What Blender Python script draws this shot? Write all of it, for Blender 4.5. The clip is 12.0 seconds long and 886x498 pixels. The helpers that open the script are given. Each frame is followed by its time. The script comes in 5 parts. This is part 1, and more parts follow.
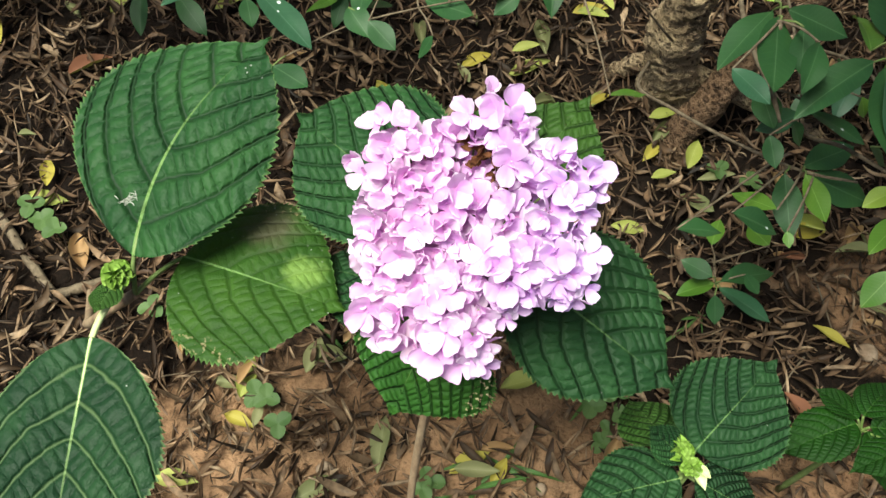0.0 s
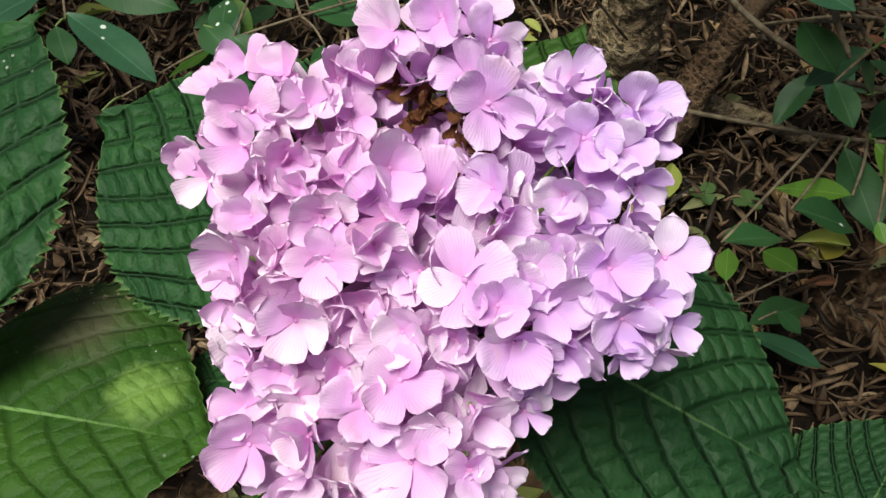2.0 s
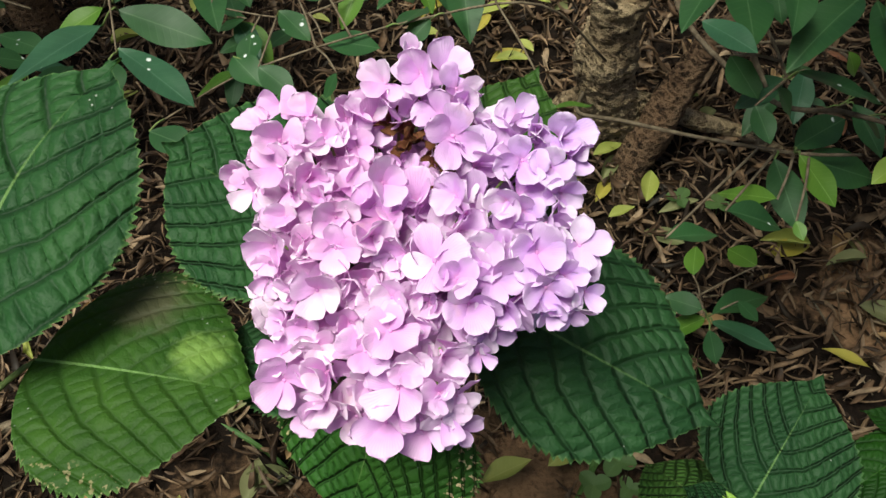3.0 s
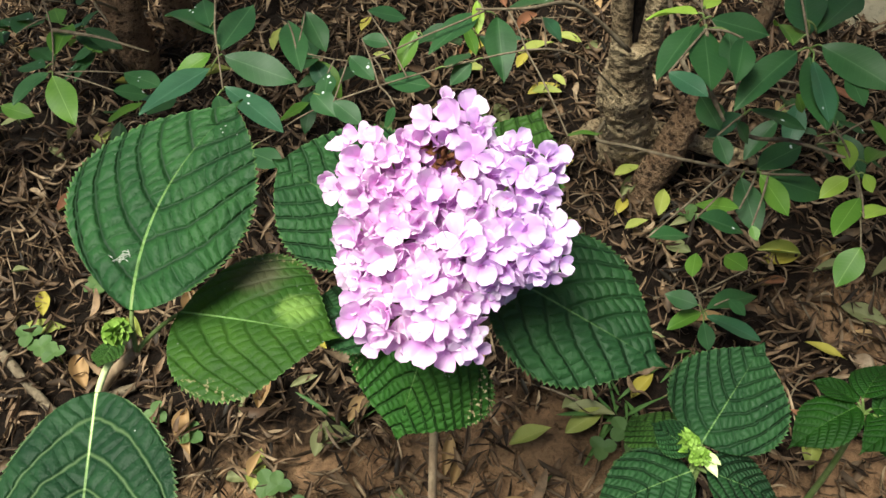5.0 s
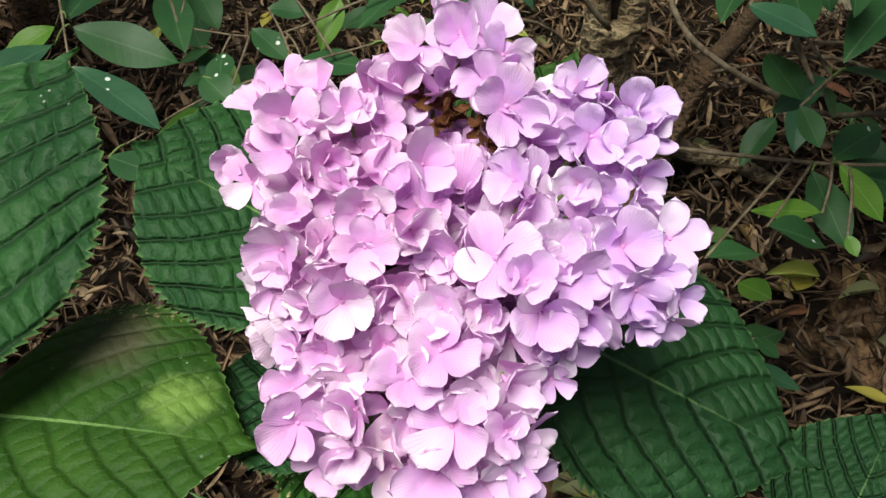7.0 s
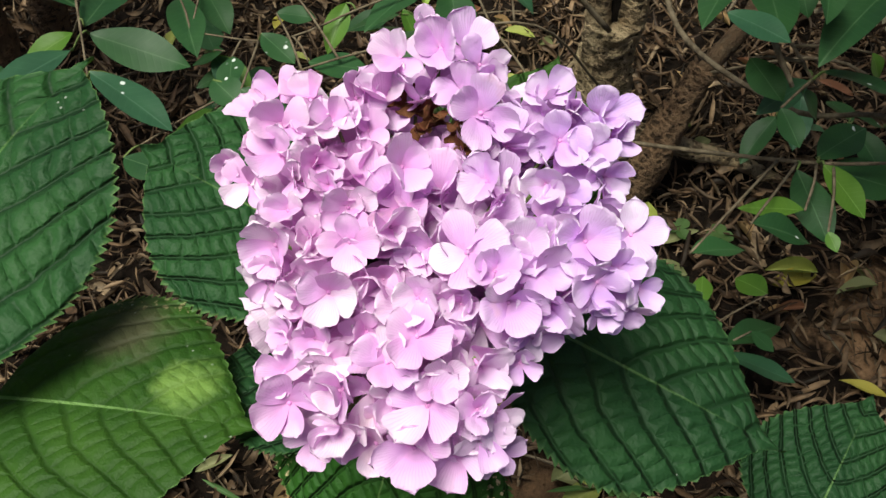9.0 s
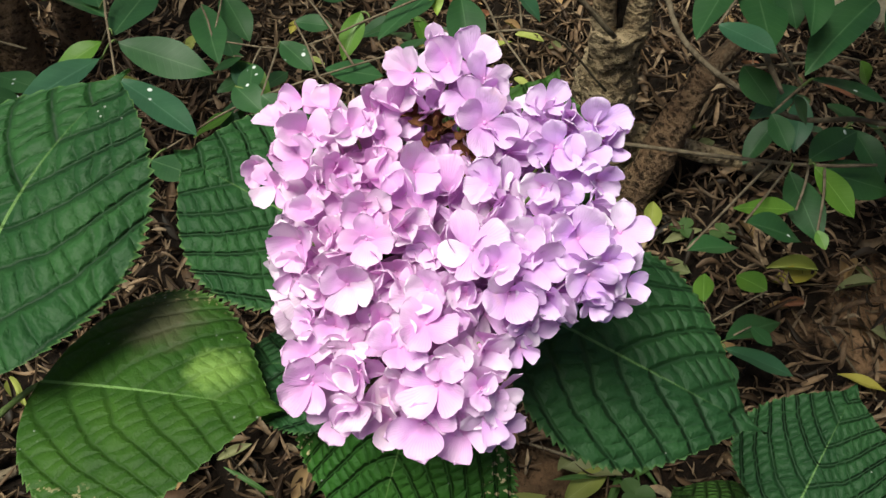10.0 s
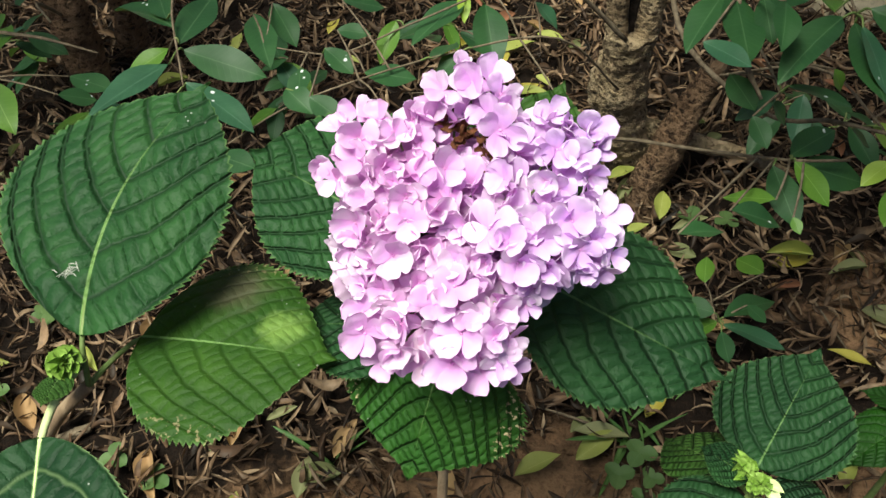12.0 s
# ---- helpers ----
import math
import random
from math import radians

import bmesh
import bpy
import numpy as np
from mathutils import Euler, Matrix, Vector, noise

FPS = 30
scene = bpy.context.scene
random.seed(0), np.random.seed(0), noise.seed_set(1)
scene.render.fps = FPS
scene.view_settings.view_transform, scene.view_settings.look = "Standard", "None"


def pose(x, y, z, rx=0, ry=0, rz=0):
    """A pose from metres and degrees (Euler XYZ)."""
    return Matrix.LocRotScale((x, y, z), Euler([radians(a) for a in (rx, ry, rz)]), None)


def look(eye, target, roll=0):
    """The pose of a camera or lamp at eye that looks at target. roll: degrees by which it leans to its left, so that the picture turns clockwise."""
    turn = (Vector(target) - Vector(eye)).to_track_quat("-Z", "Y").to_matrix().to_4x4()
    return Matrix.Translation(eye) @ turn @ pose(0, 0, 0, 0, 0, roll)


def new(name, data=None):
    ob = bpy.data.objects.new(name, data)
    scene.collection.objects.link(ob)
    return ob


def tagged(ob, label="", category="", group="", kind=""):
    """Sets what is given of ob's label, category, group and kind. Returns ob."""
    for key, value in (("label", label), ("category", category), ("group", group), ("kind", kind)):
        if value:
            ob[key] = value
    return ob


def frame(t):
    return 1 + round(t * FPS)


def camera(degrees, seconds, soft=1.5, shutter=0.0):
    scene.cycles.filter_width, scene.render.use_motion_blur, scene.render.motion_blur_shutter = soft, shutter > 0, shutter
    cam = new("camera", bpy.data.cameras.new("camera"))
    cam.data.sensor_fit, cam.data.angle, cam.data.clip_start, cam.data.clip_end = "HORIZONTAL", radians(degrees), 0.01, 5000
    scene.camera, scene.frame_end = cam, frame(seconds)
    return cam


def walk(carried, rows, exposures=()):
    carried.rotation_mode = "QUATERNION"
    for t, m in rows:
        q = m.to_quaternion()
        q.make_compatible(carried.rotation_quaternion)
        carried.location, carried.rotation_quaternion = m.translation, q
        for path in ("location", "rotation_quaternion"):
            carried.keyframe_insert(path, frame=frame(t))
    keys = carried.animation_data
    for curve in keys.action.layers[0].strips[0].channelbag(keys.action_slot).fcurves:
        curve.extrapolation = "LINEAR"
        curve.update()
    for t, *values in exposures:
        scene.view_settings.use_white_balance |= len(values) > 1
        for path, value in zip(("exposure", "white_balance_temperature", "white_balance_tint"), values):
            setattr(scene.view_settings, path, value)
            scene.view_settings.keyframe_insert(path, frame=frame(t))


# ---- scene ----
cam = camera(52.5, 12.0)
PATH = [
    (0, (-0.001, -0.004, 0.811), (0.024, 1.01, -0.912), 2.2),
    (0.5, (-0.001, 0.009, 0.77), (0.068, 1.054, -0.934), -0.5),
    (1, (-0.009, 0.028, 0.748), (0.055, 1.12, -0.926), -3.8),
    (1.5, (-0.004, 0.048, 0.675), (0.116, 1.197, -0.958), -2.6),
    (2, (0.0, 0.09, 0.618), (0.19, 1.294, -0.968), -0.3),
    (2.5, (0.003, 0.082, 0.64), (0.194, 1.294, -0.94), -0.4),
    (2.7, (0.002, 0.063, 0.658), (0.186, 1.275, -0.922), -0.8),
    (4.3, (0.008, -0.057, 0.781), (0.073, 1.206, -0.768), -4.6),
    (4.5, (0.006, -0.067, 0.79), (0.064, 1.201, -0.756), -4.8),
    (5, (0.003, -0.078, 0.79), (0.056, 1.194, -0.753), -4.9),
    (5.5, (-0.001, -0.055, 0.762), (0.063, 1.221, -0.776), -4.3),
    (6, (-0.016, 0.002, 0.679), (0.129, 1.301, -0.834), -2.9),
    (6.5, (-0.021, 0.046, 0.636), (0.22, 1.352, -0.859), -0.7),
    (7, (-0.021, 0.063, 0.623), (0.26, 1.366, -0.867), 0.4),
    (7.2, (-0.019, 0.066, 0.617), (0.282, 1.381, -0.86), 1.1),
    (8.8, (-0.012, 0.046, 0.637), (0.242, 1.352, -0.856), -0.5),
    (9, (-0.013, 0.046, 0.639), (0.228, 1.353, -0.856), -0.9),
    (9.5, (-0.016, 0.034, 0.656), (0.199, 1.349, -0.835), -1.9),
    (10, (-0.015, 0.026, 0.66), (0.198, 1.337, -0.835), -1.8),
    (10.5, (-0.009, 0.011, 0.687), (0.185, 1.317, -0.814), -2.2),
    (11, (-0.015, -0.004, 0.712), (0.139, 1.284, -0.811), -3.1),
    (11.5, (-0.023, -0.017, 0.715), (0.123, 1.279, -0.801), -3.5),
    (12, (-0.023, -0.03, 0.719), (0.127, 1.271, -0.792), -3.5),
]
EXPOSURES = [(0.0, 0.82), (0.6, 0.69), (1.2, 0.63), (1.8, 0.20), (2.5, 0.10), (3.2, 0.42), (4.3, 0.82), (5.3, 0.85), (5.8, 0.6), (6.5, 0.35), (7.2, 0.22), (8.8, 0.23), (9.6, 0.27), (10.4, 0.38), (11.0, 0.55), (12.0, 0.58)]
walk(cam, [(t, look(eye, target, roll)) for t, eye, target, roll in PATH], EXPOSURES)

# ---- daylight: an open, hazy sky ----
world = bpy.data.worlds.new("sky")
scene.world = world
world.use_nodes = True
wn = world.node_tree
sky = wn.nodes.new("ShaderNodeTexSky")
sky.sky_type = "NISHITA"
sky.sun_disc = False
sky.sun_elevation, sky.sun_rotation = radians(72), radians(-123)
sky.dust_density = 3.0
wn.links.new(sky.outputs["Color"], wn.nodes["Background"].inputs["Color"])
wn.nodes["Background"].inputs["Strength"].default_value = 0.048
sun = new("sun", bpy.data.lights.new("sun", "SUN"))
sun.data.energy, sun.data.angle, sun.data.color = 5.3, radians(30), (0.97, 1.0, 0.85)
sun.matrix_world = look((-0.28, -0.18, 1.0), (0, 0, 0))


# ---- materials ----
class Nodes:
    """Shortcuts for building a node tree."""

    def __init__(self, name):
        self.mat = bpy.data.materials.new(name)
        self.mat.use_nodes = True
        self.tree = self.mat.node_tree
        self.bsdf = self.tree.nodes["Principled BSDF"]

    def add(self, kind):
        return self.tree.nodes.new("ShaderNode" + kind)

    def put(self, socket, value):
        if isinstance(value, bpy.types.NodeSocket):
            self.tree.links.new(value, socket)
        elif isinstance(value, tuple) and len(value) == 3 and socket.type == "RGBA":
            socket.default_value = (*value, 1)
        else:
            socket.default_value = value

    def math(self, op, a, b=0.0, c=0.0):
        node = self.add("Math")
        node.operation = op
        for s, v in zip(node.inputs, (a, b, c)):
            self.put(s, v)
        return node.outputs[0]

    def mix(self, fac, a, b, blend="MIX"):
        node = self.add("MixRGB")
        node.blend_type = blend
        for s, v in zip(node.inputs, (fac, a, b)):
            self.put(s, v)
        return node.outputs[0]

    def ramp(self, fac, lo, hi):
        node = self.add("MapRange")
        node.interpolation_type = "SMOOTHSTEP"
        self.put(node.inputs[0], fac)
        node.inputs[1].default_value, node.inputs[2].default_value = lo, hi
        return node.outputs[0]

    def noise(self, scale, vector=None, detail=4.0, rough=0.6):
        node = self.add("TexNoise")
        node.inputs["Scale"].default_value, node.inputs["Detail"].default_value = scale, detail
        node.inputs["Roughness"].default_value = rough
        if vector is not None:
            self.put(node.inputs["Vector"], vector)
        return node.outputs["Fac"]

    def voronoi(self, scale, vector=None, feature="DISTANCE_TO_EDGE"):
        node = self.add("TexVoronoi")
        node.feature = feature
        node.inputs["Scale"].default_value = scale
        if vector is not None:
            self.put(node.inputs["Vector"], vector)
        return node.outputs[0]

    def bump(self, height, strength, distance, normal=None):
        node = self.add("Bump")
        node.inputs["Strength"].default_value, node.inputs["Distance"].default_value = strength, distance
        self.put(node.inputs["Height"], height)
        if normal is not None:
            self.put(node.inputs["Normal"], normal)
        return node.outputs[0]

    def finish(self, colour, rough, normal=None, through_light=0.0, tint=None, spec=0.5):
        self.put(self.bsdf.inputs["Base Color"], colour)
        self.put(self.bsdf.inputs["Roughness"], rough)
        self.bsdf.inputs["Specular IOR Level"].default_value = spec
        if normal is not None:
            self.put(self.bsdf.inputs["Normal"], normal)
        if through_light:
            tr = self.add("BsdfTranslucent")
            self.put(tr.inputs["Color"], tint if tint is not None else colour)
            both = self.add("MixShader")
            both.inputs[0].default_value = through_light
            self.tree.links.new(self.bsdf.outputs[0], both.inputs[1])
            self.tree.links.new(tr.outputs[0], both.inputs[2])
            self.tree.links.new(both.outputs[0], self.tree.nodes["Material Output"].inputs["Surface"])
        return self.mat


def petal_material():
    n = Nodes("sepal")
    uv = n.add("TexCoord").outputs["UV"]
    split = n.add("SeparateXYZ")
    n.put(split.inputs[0], uv)
    u, v = split.outputs[0], split.outputs[1]
    place = n.add("NewGeometry").outputs["Position"]
    px = n.add("SeparateXYZ")
    n.put(px.inputs[0], place)
    rand = n.add("ObjectInfo").outputs["Random"]
    # pink on one flank of the head, lilac on the other
    side = n.math("ADD", n.math("MULTIPLY", n.ramp(px.outputs[0], -0.02, 0.085), 0.75), n.math("MULTIPLY", rand, 0.30))
    base = n.mix(side, (0.785, 0.395, 0.745), (0.635, 0.40, 0.84))
    pale = n.math("MULTIPLY", n.ramp(n.math("FRACT", n.math("MULTIPLY", rand, 7.31)), 0.48, 1.0), 0.68)
    base = n.mix(pale, base, (0.90, 0.80, 0.90))
    rim = n.math("MULTIPLY", n.ramp(v, 0.28, 1.0), 0.36)
    base = n.mix(rim, base, (0.89, 0.80, 0.88))
    base = n.mix(n.math("MULTIPLY", n.ramp(v, 0.40, 0.0), 0.50), base, (0.74, 0.33, 0.62))
    # fan of fine veins
    ang = n.math("ARCTAN2", n.math("SUBTRACT", u, 0.5), n.math("ADD", v, 0.12))
    wav = n.math("ADD", n.math("MULTIPLY", ang, 11.0), n.math("MULTIPLY", n.noise(4.0, uv), 0.7))
    vein = n.ramp(n.math("PINGPONG", wav, 0.5), 0.20, 0.02)
    base = n.mix(n.math("MULTIPLY", n.math("MULTIPLY", vein, n.ramp(v, 1.0, 0.55)), 0.30), base, (0.60, 0.24, 0.56))
    blot = n.ramp(n.noise(60.0, place, 3.0), 0.66, 0.78)
    base = n.mix(n.math("MULTIPLY", blot, 0.35), base, (0.72, 0.42, 0.42))
    nm = n.bump(vein, 0.30, 0.0005)
    nm = n.bump(n.noise(260.0, place), 0.5, 0.0007, nm)
    return n.finish(base, 0.6, nm, 0.26, n.mix(0.45, base, (0.80, 0.26, 0.62)), 0.3)


def blade_material(name, dark, light, vein, pairs, rough, fine=14.0, patch=None, rust=0.0, rim=0.30, specks=0.4, vein_amount=0.6, side_veins=0.44, pale=False, relief=1.0):
    """A leaf's skin. UV: across and along, in lengths of the blade."""
    n = Nodes(name)
    uv = n.add("TexCoord").outputs["UV"]
    split = n.add("SeparateXYZ")
    n.put(split.inputs[0], uv)
    x = n.math("ABSOLUTE", n.math("SUBTRACT", split.outputs[0], 0.5))
    y = split.outputs[1]
    place = n.add("NewGeometry").outputs["Position"]
    rand = n.add("ObjectInfo").outputs["Random"]
    blot = n.ramp(n.noise(28.0, place, 5.0), 0.35, 0.68)
    base = n.mix(blot, dark, light)
    base = n.mix(n.math("MULTIPLY", rand, 0.35), base, light)
    side = n.math("SUBTRACT", split.outputs[0], 0.5)
    rise = n.math("ADD", n.math("MULTIPLY", x, n.math("ADD", 0.30, n.math("MULTIPLY", y, 0.70))), n.math("MULTIPLY", n.math("MULTIPLY", x, x), 1.40))
    t = n.math("MULTIPLY", n.math("SUBTRACT", y, rise), pairs)
    t = n.math("ADD", t, n.math("MULTIPLY", n.math("SINE", n.math("ADD", n.math("MULTIPLY", y, 14.0), n.math("MULTIPLY", side, 9.0))), 0.05))
    t = n.math("ADD", t, n.math("MULTIPLY", n.noise(7.0, uv, 2.0), 0.32))
    away = n.math("PINGPONG", t, 0.5)
    second = n.ramp(away, 0.085, 0.0)
    # rungs between the side veins, square to them
    shift = n.math("FRACT", n.math("MULTIPLY", n.math("SINE", n.math("MULTIPLY", n.math("ADD", n.math("FLOOR", t), n.math("SIGN", side)), 12.99)), 43.7))
    run = n.math("ADD", n.math("MULTIPLY", n.math("ADD", x, n.math("MULTIPLY", y, 0.9)), fine), shift)
    run = n.math("ADD", run, n.math("MULTIPLY", n.noise(5.0, uv, 1.0), 2.0))
    rung = n.math("ADD", n.math("MULTIPLY", n.math("PINGPONG", run, 0.5), 0.62), n.math("MULTIPLY", n.ramp(n.noise(14.0, uv, 2.0), 0.40, 0.62), 0.09))
    cell = n.math("MINIMUM", away, rung)
    bent = n.add("VectorMath")
    bent.operation = "SCALE"
    n.put(bent.inputs[0], uv)
    bent.inputs["Scale"].default_value = 62.0
    net_shade = n.ramp(cell, 0.11, 0.0)
    mid = n.ramp(n.math("ADD", x, n.math("MULTIPLY", y, 0.006)), 0.0095, 0.0055)
    # creases of the quilting darkened in the colour, as valley shade
    base = n.mix(n.math("MULTIPLY", net_shade, 0.34), base, tuple(0.5 * q for q in dark))
    fade = n.ramp(x, 0.55, 0.36)
    # side veins: pale if asked, else groove shade painted as darker green
    base = n.mix(n.math("MULTIPLY", n.math("MULTIPLY", second, fade), side_veins), base, vein if pale else tuple(0.45 * q for q in dark))
    base = n.mix(n.math("MULTIPLY", n.math("MULTIPLY", mid, n.ramp(y, 0.95, 0.25)), vein_amount), base, vein)
    for px_, py_, size, colour, amount in patch or ():
        dx = n.math("SUBTRACT", split.outputs[0], px_)
        dy = n.math("SUBTRACT", y, py_)
        far = n.math("SQRT", n.math("ADD", n.math("MULTIPLY", dx, dx), n.math("MULTIPLY", dy, dy)))
        far = n.math("ADD", far, n.math("MULTIPLY", n.math("SUBTRACT", n.noise(11.0, uv, 4.0), 0.5), 0.22))
        base = n.mix(n.math("MULTIPLY", n.ramp(far, size, size * 0.2), amount), base, colour)
    if rust:
        edge = n.ramp(n.math("ADD", x, n.math("MULTIPLY", n.noise(9.0, uv), 0.1)), rim, rim + 0.06)
        spot = n.math("MULTIPLY", n.ramp(n.noise(30.0, uv, 2.0), 0.57, 0.62), edge)
        base = n.mix(n.math("MULTIPLY", spot, rust), base, (0.62, 0.47, 0.27))
    if specks:
        dots = n.ramp(n.voronoi(190.0, place, "F1"), 0.13, 0.08)
        some = n.ramp(n.noise(30.0, place, 2.0), 0.58, 0.66)
        base = n.mix(n.math("MULTIPLY", n.math("MULTIPLY", dots, some), specks), base, (0.62, 0.66, 0.58))
    edge_map = n.add("UVMap")
    edge_map.uv_map = "rim"
    border = n.add("SeparateXYZ")
    n.put(border.inputs[0], edge_map.outputs[0])
    base = n.mix(n.math("MULTIPLY", n.ramp(border.outputs[0], 0.97, 0.995), 0.22), base, vein)
    nm = n.bump(n.ramp(away, 0.0, 0.18), 0.8 * relief, 0.0009)
    nm = n.bump(n.ramp(cell, 0.0, 0.15), 0.6 * relief, 0.0004, nm)
    nm = n.bump(n.ramp(cell, 0.0, 0.34), 0.75 * relief, 0.0012, nm)
    nm = n.bump(n.ramp(n.voronoi(1.0, bent.outputs[0]), 0.0, 0.35), 0.25, 0.0004, nm)
    nm = n.bump(n.noise(400.0, place), 0.15, 0.0004, nm)
    gloss = n.math("ADD", rough, n.math("MULTIPLY", n.noise(60.0, place), 0.15))
    tint = n.mix(0.5, base, (0.20, 0.36, 0.04))
    return n.finish(base, gloss, nm, 0.15, tint, 0.20)


def smooth_leaf_material(name, dark, light, vein, rough, specks=0.0, clear=0.2):
    """A leathery leaf with a pale midrib and faint side veins."""
    n = Nodes(name)
    uv = n.add("TexCoord").outputs["UV"]
    split = n.add("SeparateXYZ")
    n.put(split.inputs[0], uv)
    x = n.math("ABSOLUTE", n.math("SUBTRACT", split.outputs[0], 0.5))
    place = n.add("NewGeometry").outputs["Position"]
    rand = n.add("ObjectInfo").outputs["Random"]
    base = n.mix(n.math("MULTIPLY", n.math("ADD", rand, n.ramp(n.noise(35.0, place), 0.3, 0.7)), 0.5), dark, light)
    t = n.math("MULTIPLY", n.math("SUBTRACT", split.outputs[1], n.math("MULTIPLY", x, 0.7)), 13.0)
    away = n.math("PINGPONG", t, 0.5)
    base = n.mix(n.math("MULTIPLY", n.ramp(away, 0.10, 0.0), 0.05), base, vein)
    base = n.mix(n.math("MULTIPLY", n.ramp(x, 0.009, 0.002), 0.22), base, vein)
    if specks:
        dots = n.ramp(n.voronoi(95.0, place, "F1"), 0.19, 0.13)
        some = n.ramp(n.noise(34.0, place, 1.0), 0.61, 0.65)
        base = n.mix(n.math("MULTIPLY", n.math("MULTIPLY", dots, some), specks), base, (0.78, 0.82, 0.78))
    nm = n.bump(n.ramp(away, 0.0, 0.2), 0.10, 0.0004)
    nm = n.bump(n.noise(120.0, place), 0.15, 0.0006, nm)
    gloss = n.math("ADD", rough, n.math("MULTIPLY", n.noise(40.0, place), 0.2))
    return n.finish(base, gloss, nm, clear, n.mix(0.5, base, (0.25, 0.42, 0.05)), 0.30)


def dry_material(name, stops, rough=0.75):
    """Dead leaves: every island takes its own brown."""
    n = Nodes(name)
    rand = n.add("NewGeometry").outputs["Random Per Island"]
    place = n.add("NewGeometry").outputs["Position"]
    ramp = n.add("ValToRGB")
    el = ramp.color_ramp.elements
    el[0].position, el[0].color = 0.0, (*stops[0], 1)
    el[1].position, el[1].color = 1.0, (*stops[-1], 1)
    for i, c in enumerate(stops[1:-1], 1):
        e = el.new(i / (len(stops) - 1))
        e.color = (*c, 1)
    n.put(ramp.inputs[0], rand)
    base = n.mix(n.math("MULTIPLY", n.ramp(n.noise(90.0, place, 6.0), 0.35, 0.7), 0.65), ramp.outputs[0], (0.012, 0.008, 0.005))
    nm = n.bump(n.noise(350.0, place), 0.4, 0.001)
    return n.finish(base, rough, nm, 0.12, spec=0.3)


def rough_material(name, a, b, scale, rough=0.9, bump=0.004, fine=160.0, streak=1.0, c=None):
    """Soil, bark, stone: two colours at two scales, with relief."""
    n = Nodes(name)
    place = n.add("NewGeometry").outputs["Position"]
    stretch = n.add("Mapping")
    stretch.inputs["Scale"].default_value = (1, 1, streak)
    n.put(stretch.inputs["Vector"], place)
    big = n.noise(scale, stretch.outputs[0], 6.0, 0.65)
    small = n.noise(fine, stretch.outputs[0], 5.0, 0.7)
    base = n.mix(n.ramp(big, 0.35, 0.65), a, b)
    base = n.mix(n.math("MULTIPLY", n.ramp(small, 0.45, 0.75), 0.6), base, c or tuple(0.35 * v for v in a))
    nm = n.bump(big, 0.6, bump * 2)
    nm = n.bump(small, 0.7, bump, nm)
    return n.finish(base, rough, nm, spec=0.2)


SEPAL = petal_material()
EYE_PINK = rough_material("floret_eye", (0.72, 0.32, 0.62), (0.60, 0.24, 0.55), 300.0, 0.6, 0.0003)
BLADE = blade_material("hydrangea_blade", (0.009612, 0.04334, 0.01362), (0.02223, 0.07863, 0.02079), (0.24, 0.40, 0.12), 6.8, 0.53)
BLADE_BROAD = blade_material("hydrangea_blade_deep_veins", (0.009612, 0.04334, 0.01362), (0.02223, 0.07863, 0.02079), (0.24, 0.40, 0.12), 6.8, 0.53, side_veins=0.72, relief=1.3)
# pale blotch; the brown-grey patch is damage with the fold's shade painted in
BLADE_SPOT = blade_material("hydrangea_blade_blotched_shaded", (0.01596, 0.05391, 0.00541), (0.03382, 0.08875, 0.00997), (0.22, 0.38, 0.12), 6.8, 0.55, patch=((0.37, 0.68, 0.15, (0.17, 0.28, 0.06), 0.7), (0.16, 0.36, 0.24, (0.085, 0.070, 0.045), 0.7)), rust=0.30, rim=0.46, side_veins=0.10, relief=0.6)
# deep green blade; on the leaf beneath the head it also paints shade
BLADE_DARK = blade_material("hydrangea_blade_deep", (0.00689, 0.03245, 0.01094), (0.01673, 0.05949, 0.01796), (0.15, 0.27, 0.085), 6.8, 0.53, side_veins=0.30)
# brighter blade for the rear leaves: the light on them is in the colour
BLADE_LIT = blade_material("hydrangea_blade_lit", (0.01627, 0.05024, 0.006826), (0.03128, 0.0798, 0.01171), (0.16, 0.28, 0.08), 6.8, 0.53)
BLADE_VEINED = blade_material("hydrangea_blade_pale_veins", (0.006089, 0.02823, 0.01115), (0.01486, 0.05176, 0.0183), (0.30, 0.45, 0.17), 6.8, 0.53, side_veins=0.19, pale=True)
BLADE_RUST = blade_material("hydrangea_blade_rusty", (0.01198, 0.06146, 0.008551), (0.03124, 0.1087, 0.01432), (0.20, 0.34, 0.10), 6.8, 0.55, rust=0.95, rim=0.50, side_veins=0.22)
BLADE_YOUNG = blade_material("hydrangea_blade_young", (0.0303, 0.0935, 0.0165), (0.066, 0.154, 0.0275), (0.30, 0.46, 0.14), 6.8, 0.53, specks=0.0)
STALK = rough_material("green_stalk", (0.1232, 0.1904, 0.0504), (0.1792, 0.2352, 0.084), 60.0, 0.5, 0.0004)
STALK_PALE = rough_material("pale_stalk", (0.4284, 0.5304, 0.2244), (0.51, 0.5712, 0.2856), 60.0, 0.5, 0.0004)
STEM_BROWN = rough_material("woody_stem", (0.24, 0.16, 0.10), (0.34, 0.25, 0.16), 90.0, 0.8, 0.0012, streak=0.3)
FIBRE = rough_material("pale_fibre", (0.42, 0.42, 0.36), (0.52, 0.51, 0.46), 200.0, 0.8, 0.0004)
SHRUB_STALK = rough_material("shrub_stalk", (0.10, 0.15, 0.04), (0.16, 0.20, 0.07), 90.0, 0.6, 0.0004)
BUD_GREEN = rough_material("bud_green", (0.1224, 0.2295, 0.027), (0.2376, 0.3655, 0.078), 120.0, 0.45, 0.0004)
